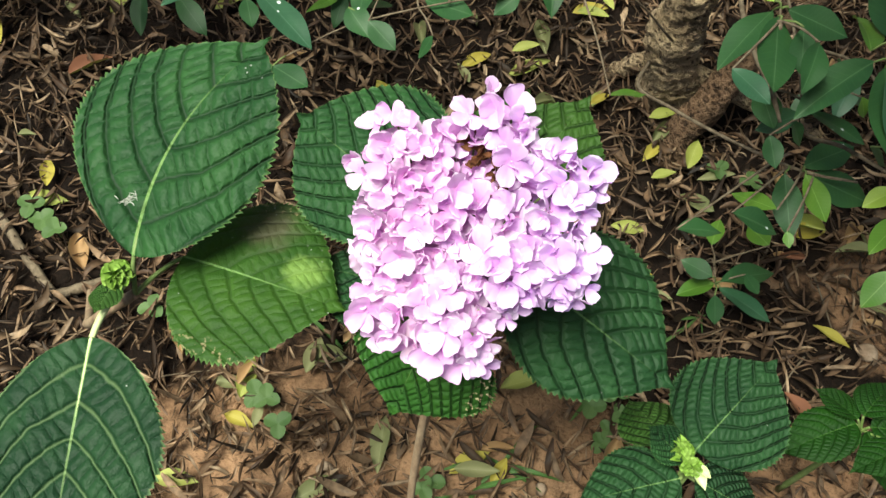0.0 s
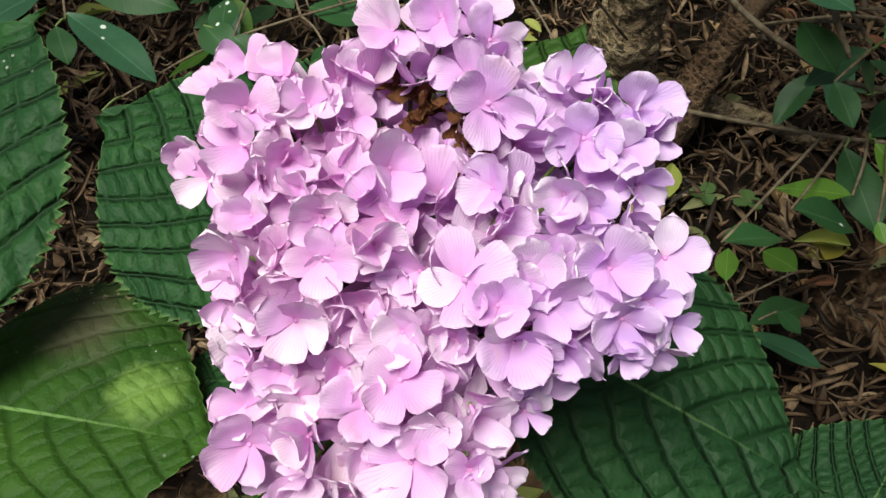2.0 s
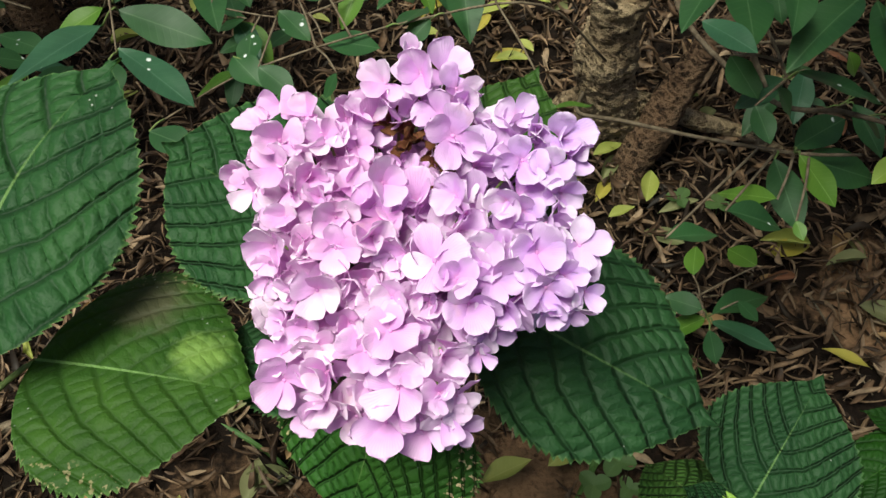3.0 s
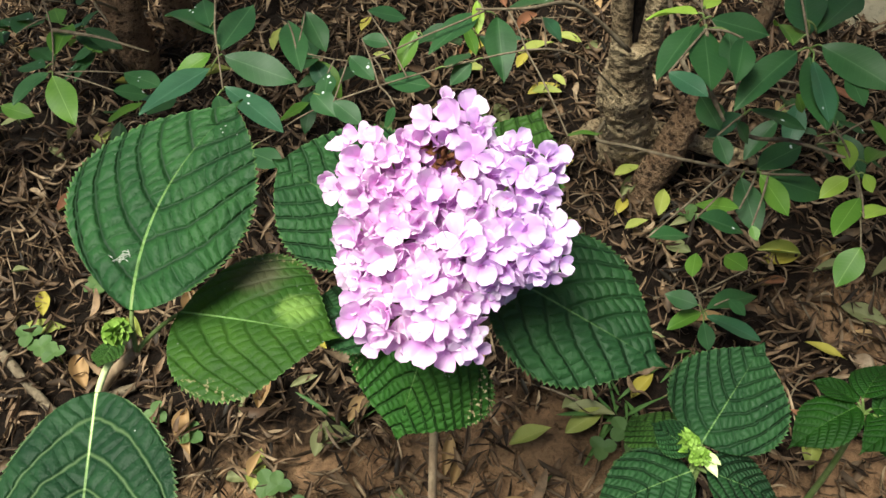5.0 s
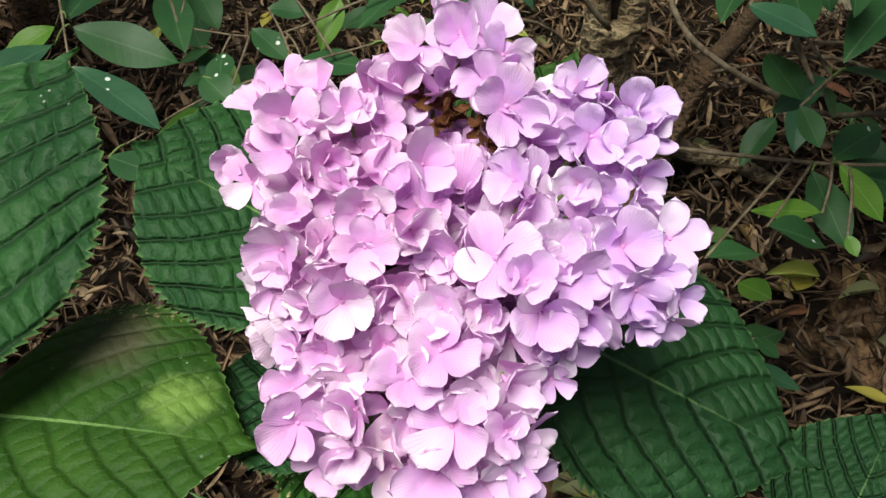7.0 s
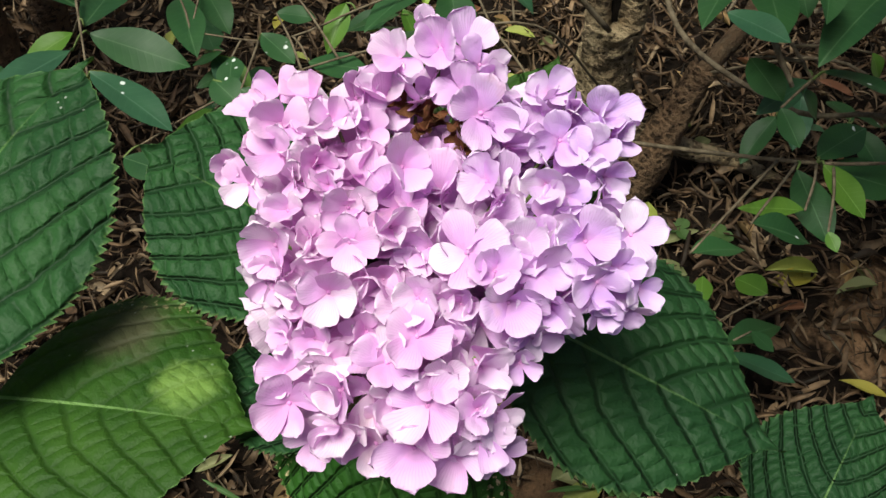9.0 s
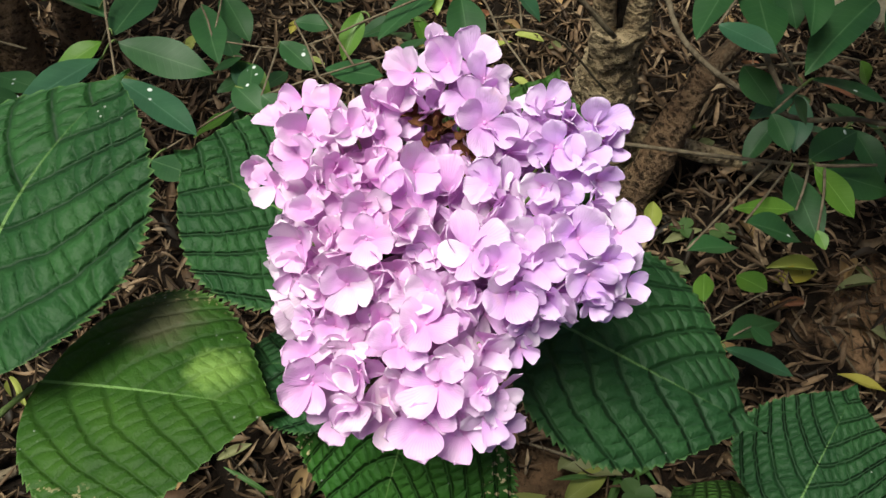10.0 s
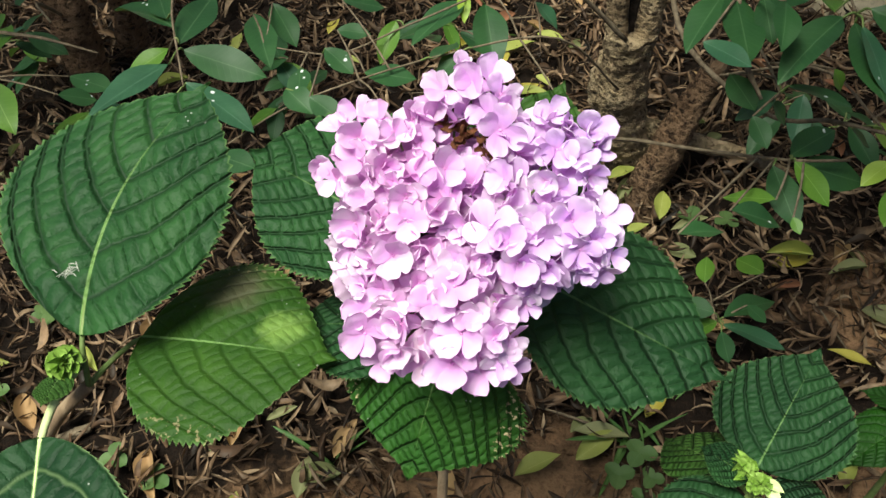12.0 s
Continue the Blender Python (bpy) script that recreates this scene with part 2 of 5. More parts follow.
BUD_WHITE = rough_material("bud_white", (0.4464, 0.532, 0.2392), (0.5184, 0.5852, 0.312), 120.0, 0.5, 0.0003, c=(0.62, 0.72, 0.42))
DRIED = rough_material("dried_floret", (0.09075, 0.0297, 0.01155), (0.14025, 0.0561, 0.0231), 160.0, 0.8, 0.0012)
SHRUB_DARK = smooth_leaf_material("shrub_leaf_dark", (0.01136, 0.0467, 0.01516), (0.02417, 0.0803, 0.02318), (0.16, 0.28, 0.13), 0.42, 0.8)
SHRUB_BLUE = smooth_leaf_material("shrub_leaf_bluish", (0.01694, 0.05965, 0.03069), (0.03527, 0.1042, 0.05101), (0.16, 0.28, 0.18), 0.38, 0.8)
SHRUB_LIGHT = smooth_leaf_material("shrub_leaf_light", (0.04032, 0.1152, 0.01152), (0.0864, 0.1786, 0.02016), (0.36, 0.52, 0.16), 0.38)
SHRUB_NEW = smooth_leaf_material("shrub_leaf_new", (0.17952, 0.3128, 0.0272), (0.29376, 0.40664, 0.0612), (0.55, 0.68, 0.25), 0.38)
HERB = blade_material("herb_leaf", (0.0035, 0.026, 0.0012), (0.0085, 0.048, 0.0024), (0.05, 0.13, 0.02), 6.8, 0.52, specks=0.0, side_veins=0.30, relief=0.5)
YELLOW = smooth_leaf_material("yellowed_leaf", (0.3128, 0.2448, 0.034), (0.408, 0.3536, 0.068), (0.62, 0.56, 0.22), 0.5)
YELLOW_GREEN = smooth_leaf_material("yellow_green_leaf", (0.2391, 0.2671, 0.04922), (0.3375, 0.3515, 0.09844), (0.58, 0.58, 0.28), 0.5)
FADED = smooth_leaf_material("faded_leaf", (0.15, 0.165, 0.0675), (0.225, 0.2175, 0.105), (0.40, 0.40, 0.22), 0.55)
TAN = smooth_leaf_material("tan_leaf", (0.30, 0.17, 0.075), (0.40, 0.26, 0.13), (0.42, 0.30, 0.18), 0.7)
RUSSET = smooth_leaf_material("russet_leaf", (0.17, 0.065, 0.035), (0.26, 0.11, 0.06), (0.30, 0.16, 0.10), 0.7)
CLOVER = smooth_leaf_material("clover_leaf", (0.0456, 0.09677, 0.02646), (0.0912, 0.1512, 0.04536), (0.20, 0.36, 0.14), 0.5)
GRASS = smooth_leaf_material("grass_blade", (0.033, 0.09, 0.018), (0.072, 0.15, 0.036), (0.20, 0.34, 0.12), 0.5)
LITTER = dry_material("leaf_litter", [(0.010, 0.006, 0.003), (0.067, 0.036, 0.020), (0.213, 0.127, 0.072), (0.018, 0.009, 0.004), (0.307, 0.196, 0.114), (0.079, 0.043, 0.024), (0.446, 0.312, 0.194)], 0.62)


def soil_material():
    n = Nodes("soil")
    place = n.add("NewGeometry").outputs["Position"]
    big = n.noise(14.0, place, 6.0, 0.65)
    small = n.noise(190.0, place, 5.0, 0.7)
    bare = None
    for x, y, size in ((0.03, 0.22, 0.20), (0.45, 0.42, 0.09), (-0.16, 0.25, 0.12), (0.36, 0.20, 0.10)):
        far = n.add("VectorMath")
        far.operation = "DISTANCE"
        n.put(far.inputs[0], place)
        far.inputs[1].default_value = (x, y, 0)
        spot = n.ramp(n.math("ADD", far.outputs["Value"], n.math("MULTIPLY", n.math("SUBTRACT", big, 0.5), 0.30)), size, size * 0.35)
        bare = spot if bare is None else n.math("MAXIMUM", bare, spot)
    clay = n.mix(n.ramp(big, 0.35, 0.65), (0.27, 0.152, 0.084), (0.38, 0.225, 0.128))
    # off the bare spots near black: shade between the litter put into the colour
    base = n.mix(bare, n.mix(big, (0.003, 0.002, 0.0015), (0.012, 0.007, 0.0045)), clay)
    base = n.mix(n.math("MULTIPLY", n.ramp(small, 0.45, 0.72), 0.55), base, (0.030, 0.016, 0.010))
    nm = n.bump(big, 0.6, 0.012)
    nm = n.bump(small, 0.8, 0.006, nm)
    return n.finish(base, 0.95, nm, spec=0.15)


SOIL = soil_material()


def bark_material(name, pale, mid, dark):
    n = Nodes(name)
    place = n.add("NewGeometry").outputs["Position"]
    flat = n.add("Mapping")
    flat.inputs["Scale"].default_value = (1.0, 1.0, 1.8)
    n.put(flat.inputs["Vector"], place)
    crease = n.noise(105.0, flat.outputs[0], 6.0, 0.7)
    plate = n.voronoi(95.0, flat.outputs[0])
    grain = n.noise(420.0, flat.outputs[0], 4.0, 0.7)
    base = n.mix(n.ramp(n.noise(30.0, place), 0.35, 0.65), pale, mid)
    base = n.mix(n.math("MULTIPLY", n.ramp(crease, 0.47, 0.39), 0.9), base, dark)
    base = n.mix(n.math("MULTIPLY", n.ramp(n.noise(22.0, place, 2.0), 0.48, 0.64), 0.4), base, tuple(2.2 * q for q in dark))
    base = n.mix(n.math("MULTIPLY", n.ramp(grain, 0.55, 0.70), 0.5), base, tuple(0.85 * q for q in pale))
    nm = n.bump(crease, 1.0, 0.012)
    nm = n.bump(n.ramp(plate, 0.0, 0.12), 0.5, 0.004, nm)
    nm = n.bump(grain, 0.6, 0.003, nm)
    return n.finish(base, 0.92, nm, spec=0.15)


BARK = bark_material("bark", (0.72, 0.54, 0.34), (0.54, 0.39, 0.23), (0.075, 0.045, 0.027))
BARK_SHAGGY = bark_material("shaggy_brown_bark", (0.34, 0.21, 0.125), (0.20, 0.115, 0.066), (0.028, 0.015, 0.009))
BARK_BROWN = rough_material("brown_bark", (0.19, 0.118, 0.070), (0.060, 0.035, 0.021), 75.0, 0.9, 0.006, 150.0, c=(0.30, 0.22, 0.14))
# near black, to paint the shade inside the trunk's split
SPLIT_SHADE = rough_material("split_shade", (0.010, 0.007, 0.005), (0.020, 0.013, 0.009), 60.0, 0.95, 0.006)
TWIG = rough_material("twig_bark", (0.20, 0.155, 0.105), (0.11, 0.080, 0.052), 110.0, 0.85, 0.002, 300.0)
WALL = rough_material("rendered_wall", (0.69, 0.6, 0.42), (0.57, 0.48, 0.33), 9.0, 0.9, 0.002, 120.0, c=(0.26, 0.22, 0.15))
PEBBLE = rough_material("pebble", (0.22, 0.15, 0.10), (0.32, 0.24, 0.17), 70.0, 0.8, 0.002)


# ---- helpers for things ----
def mesh_of(bm, name, material, smooth=True):
    me = bpy.data.meshes.new(name)
    bm.to_mesh(me)
    bm.free()
    me.materials.append(material)
    if smooth:
        me.polygons.foreach_set("use_smooth", [True] * len(me.polygons))
    return me


def stand(name, base, label, category, group="", kind=""):
    """An Empty at a thing's base, that carries its parts."""
    ob = new(name)
    ob.empty_display_size = 0.02
    ob.location = base
    return tagged(ob, label, category, group, kind)


def hang(name, me, parent, m=None, label=""):
    """A part: mesh me at the world pose m, under parent (an Empty, or a part that hangs from one)."""
    ob = new(name, me)
    ob.parent = parent
    root = Matrix.Translation(parent.location) if parent.parent is None else parent["place"]
    ob.matrix_parent_inverse = Matrix(root).inverted()
    ob.matrix_basis = m if m is not None else Matrix.Identity(4)
    return tagged(ob, label)


def under(name, me, parent, m, label=""):
    """A sub-part at the pose m in its parent's own space."""
    ob = new(name, me)
    ob.parent = parent
    ob.matrix_basis = m
    return tagged(ob, label)


def part(name, bm, material, parent, label=""):
    """Links a bmesh, built in world places, as one part of a thing."""
    return hang(name, mesh_of(bm, name, material), parent, None, label)


def thing(name, me, m, label, category, group="", kind=""):
    ob = new(name, me)
    ob.matrix_basis = m
    return tagged(ob, label, category, group, kind)


def bend(points, steps=6):
    """A smooth line through points (Catmull-Rom)."""
    p = [Vector(q) for q in points]
    p = [2 * p[0] - p[1]] + p + [2 * p[-1] - p[-2]]
    line = []
    for i in range(1, len(p) - 2):
        for s in range(steps):
            t = s / steps
            a, b, c, d = p[i - 1:i + 3]
            line.append(0.5 * (2 * b + (c - a) * t + (2 * a - 5 * b + 4 * c - d) * t * t + (3 * b - a - 3 * c + d) * t ** 3))
    line.append(p[-2])
    return line


def tube(bm, line, r0, r1, sides=8, rough=0.0, seed=0):
    """A tapered rod along a line, closed at both ends, with an uneven skin if rough."""
    rng = random.Random(seed)
    rings = []
    side = None
    for i, c in enumerate(line):
        d = (line[min(i + 1, len(line) - 1)] - line[max(i - 1, 0)]).normalized()
        side = d.orthogonal().normalized() if side is None else (side - d * side.dot(d)).normalized()
        up = d.cross(side)
        r = r0 + (r1 - r0) * i / (len(line) - 1)
        ring = []
        for k in range(sides):
            a = 2 * math.pi * k / sides
            q = r * (1 + rough * rng.uniform(-1, 1))
            ring.append(bm.verts.new(c + (side * math.cos(a) + up * math.sin(a)) * q))
        rings.append(ring)
    for a, b in zip(rings, rings[1:]):
        for k in range(sides):
            bm.faces.new((a[k], a[(k + 1) % sides], b[(k + 1) % sides], b[k]))
    bm.faces.new(rings[0][::-1])
    bm.faces.new(rings[-1])
    return bm


def gnarled(bm, line, r0, r1, seed, knob=0.16):
    """A thick stem with lumps, ridges and cracked bark."""
    rings, side, sides = [], None, 72
    for i, c in enumerate(line):
        d = (line[min(i + 1, len(line) - 1)] - line[max(i - 1, 0)]).normalized()
        side = d.orthogonal().normalized() if side is None else (side - d * side.dot(d)).normalized()
        up = d.cross(side)
        r = r0 + (r1 - r0) * (i / (len(line) - 1)) ** 0.7
        ring = []
        for k in range(sides):
            a = 2 * math.pi * k / sides
            n = side * math.cos(a) + up * math.sin(a)
            p = c + n * r
            q = 1 + knob * noise.noise(p * 28 + Vector((seed, 0, 0))) + 0.13 * noise.noise(Vector((p.x * 110, p.y * 110, p.z * 160 + seed)))
            q += 0.12 * abs(noise.noise(p * 230)) + 0.10 * math.sin(3 * a + seed) * 0.5
            ring.append(bm.verts.new(c + n * r * q))
        rings.append(ring)
    for a, b in zip(rings, rings[1:]):
        for k in range(sides):
            bm.faces.new((a[k], a[(k + 1) % sides], b[(k + 1) % sides], b[k]))
    bm.faces.new(rings[0][::-1])
    bm.faces.new(rings[-1])
    return bm


def aim(base, tip, roll=0.0):
    """The pose of a leaf: y from base to tip, z as near up as that allows, turned about y by roll degrees."""
    base, tip = Vector(base), Vector(tip)
    y = (tip - base).normalized()
    z = Vector((0, 0, 1)) - y * y.z
    z = z.normalized() if z.length > 0.05 else y.orthogonal().normalized()
    x = y.cross(z)
    m = Matrix((x, y, z)).transposed().to_4x4()
    return Matrix.Translation(base) @ m @ pose(0, 0, 0, 0, roll, 0)


def toothed_leaf(name, length, width, material, seed=0, teeth=33, fold=0.10, droop=0.12, wave=0.02, quilt=0.0105, half_l=1.0, half_r=1.0, sway=0.0, egg=0.80, taper=0.45):
    """A broad, quilted, saw-edged hydrangea blade; base at the origin, tip along +y."""
    rng = random.Random(seed)
    ph = rng.uniform(0, 6)
    rows, cols = teeth * 4, 28
    bm = bmesh.new()
    uv = bm.loops.layers.uv.new("blade")
    rim = bm.loops.layers.uv.new("rim")
    grid, flat = [], {}
    for i in range(rows + 1):
        v = i / rows
        vv = min(v / 0.95, 1.0)
        w = max(math.sin(math.pi * vv ** egg) ** (0.60 + taper * max(0.0, vv - 0.45) / 0.55) if 0 < vv < 1 else 0.0, (1 - v) * 1.1 if v > 0.85 else 0.0)
        saw = (i % 4) / 3.0
        row = []
        for j in range(-cols, cols + 1):
            u = abs(j) / cols
            u = u ** 1.15
            s = (1 if j > 0 else -1) if j else 0
            half = 0.5 * width * (half_r if j > 0 else half_l)
            x = s * u * w * half
            y = v * length
            if abs(j) == cols:
                bite = 0.050 + 0.012 * math.sin(i // 4 * 2.7 + ph)
                x *= 1 + bite * (saw - 0.3)
                y += 0.004 * length * saw
            a, b = abs(x) / length, y / length
            t = (b - a * (0.30 + 0.70 * b) - 1.40 * a * a) * 6.8 + 0.05 * math.sin(14 * b + 9 * x / length)
            f = t - math.floor(t)
            inner = min(1.0, u * 5) * min(1.0, (1 - u) * 6 + 0.15)
            z = quilt * 0.48 * length * (math.sin(math.pi * f) ** 0.7) * inner * min(1.0, w * 2)
            z += quilt * 0.30 * length * noise.noise((x * 230 + seed, y * 260, seed * 3.1)) * inner
            z += fold * abs(x) - droop * length * v * v
            z -= 0.9 * (abs(x) ** 2) / max(width, 0.01) * 0.35
            z += wave * length * math.sin(v * 7 + ph + s) * u * u
            q = bm.verts.new((x + sway * length * 4 * v * (1 - v), y, z))
            flat[q] = ((x / length + 0.5, y / length), (u, v))
            row.append(q)
        grid.append(row)
    for a, b in zip(grid, grid[1:]):
        for j in range(2 * cols):
            face = bm.faces.new((a[j], a[j + 1], b[j + 1], b[j]))
            for loop in face.loops:
                loop[uv].uv, loop[rim].uv = flat[loop.vert]
    return mesh_of(bm, name, material)


def plain_leaf(name, material, slim=0.42, fold=0.25, droop=0.15, curl=0.0, seed=0, rows=12, cols=3, blunt=0.9):
    """A smooth elliptic leaf, one unit long, base at the origin, tip along +y."""
    rng = random.Random(seed)
    ph = rng.uniform(0, 6)
    bm = bmesh.new()
    uv = bm.loops.layers.uv.new()
    grid, flat = [], {}
    for i in range(rows + 1):
        v = i / rows
        w = (math.sin(math.pi * v ** 0.92) ** blunt if 0 < v < 1 else 0.0) + (0.05 * (1 - v) if v > 0.85 else 0) + 0.012
        row = []
        for j in range(-cols, cols + 1):
            u = j / cols
            x = u * w * slim * 0.5
            z = fold * abs(x) - droop * v * v + 0.02 * math.sin(v * 8 + ph) * u + curl * (u * u) * w * slim
            q = bm.verts.new((x, v, z))
            flat[q] = (x + 0.5, v)
            row.append(q)
        grid.append(row)
    for a, b in zip(grid, grid[1:]):
        for j in range(2 * cols):
            face = bm.faces.new((a[j], a[j + 1], b[j + 1], b[j]))
            for loop in face.loops:
                loop[uv].uv = flat[loop.vert]
    return mesh_of(bm, name, material)


def sepal_mesh(seed):
    """A rounded hydrangea sepal, one unit long, cupped and a little crumpled."""
    rng = random.Random(seed)
    ph, cup, curl = rng.uniform(0, 6), rng.uniform(-0.20, 0.40), rng.uniform(-0.20, 0.20)
    wide, belly, point = rng.uniform(0.76, 0.98), rng.uniform(0.58, 0.72), rng.uniform(0.0, 0.16)
    crease, slim = rng.uniform(-0.05, 0.16), 1.15
    if rng.random() < 0.35:
        # fan-shaped: straight flanks and a blunt, turned-up end
        belly, wide, slim, curl, crease = rng.uniform(0.74, 0.84), rng.uniform(0.84, 1.02), 0.95, rng.uniform(0.05, 0.30), rng.uniform(0.05, 0.22)
    rows, cols = 10, 5
    bm = bmesh.new()
    uv = bm.loops.layers.uv.new()
    grid, flat = [], {}
    for i in range(rows + 1):
        v = 0.5 - 0.5 * math.cos(math.pi * i / rows)
        if v > belly:
            w = math.sqrt(max(0.0, 1 - ((v - belly) / (1 - belly)) ** (2.3 + point * 4)))
        else:
            w = 0.08 + 0.92 * math.sin(0.5 * math.pi * v / belly) ** slim
        row = []
        for j in range(-cols, cols + 1):
            u = j / cols
            x = u * max(w, 0.03) * wide * 0.5
            y = v + point * (v ** 6) * (1 - abs(u))
            z = cup * (x * x * 2.4) + crease * abs(x) + curl * v * v + 0.025 * math.sin(6 * v + ph + 3.0 * u) * v + 0.045 * noise.noise((x * 5 + seed, y * 5, 1.3))
            q = bm.verts.new((x, y, z))
            flat[q] = (x / wide + 0.5, v)
            row.append(q)
        grid.append(row)
    for a, b in zip(grid, grid[1:]):
        for j in range(2 * cols):
            face = bm.faces.new((a[j], a[j + 1], b[j + 1], b[j]))
            for loop in face.loops:
                loop[uv].uv = flat[loop.vert]
    return mesh_of(bm, "petal", SEPAL)


# ---- the ground, the wall ----
def ground_height(x, y):
    h = 0.012 * noise.noise((x * 3.0, y * 3.0, 0.3)) + 0.006 * noise.noise((x * 11.0, y * 11.0, 4.1)) + 0.003 * noise.noise((x * 37.0, y * 37.0, 9.7))
    return h * max(0.0, 1 - (abs(x) + abs(y)) / 40.0)


def build_ground():
    steps = 150
    line = [(lambda s: 1.0 * s + 0.6 * s ** 3 + 900 * s ** 11)(-1 + 2 * i / steps) for i in range(steps + 1)]
    verts = [(x, y + 0.6, ground_height(x, y + 0.6)) for y in line for x in line]
    w = steps + 1
    faces = [(r * w + c, r * w + c + 1, (r + 1) * w + c + 1, (r + 1) * w + c) for r in range(steps) for c in range(steps)]
    me = bpy.data.meshes.new("ground")
    me.from_pydata(verts, [], faces)
    me.materials.append(SOIL)
    me.polygons.foreach_set("use_smooth", [True] * len(me.polygons))
    tagged(new("ground", me), "reddish brown garden soil under dry leaf litter", "ground", "", "structure")


def build_wall():
    bm = bmesh.new()
    bmesh.ops.create_cube(bm, size=1.0)
    bmesh.ops.scale(bm, vec=(2.6, 0.14, 0.42), verts=bm.verts)
    bmesh.ops.bevel(bm, geom=list(bm.edges), offset=0.012, segments=2, affect="EDGES")
    bmesh.ops.subdivide_edges(bm, edges=[e for e in bm.edges if e.calc_length() > 1], cuts=30)
    for v in bm.verts:
        v.co += Vector((0, 0.004, 0.003)) * noise.noise(v.co * 9)
    ob = new("wall_back", mesh_of(bm, "wall_back", WALL, False))
    ob.matrix_basis = pose(0.66, 0.935, 0.17, 0, 0, -38.3)
    tagged(ob, "low beige rendered garden wall behind the shrubs", "wall", "", "structure")


build_ground()
build_wall()


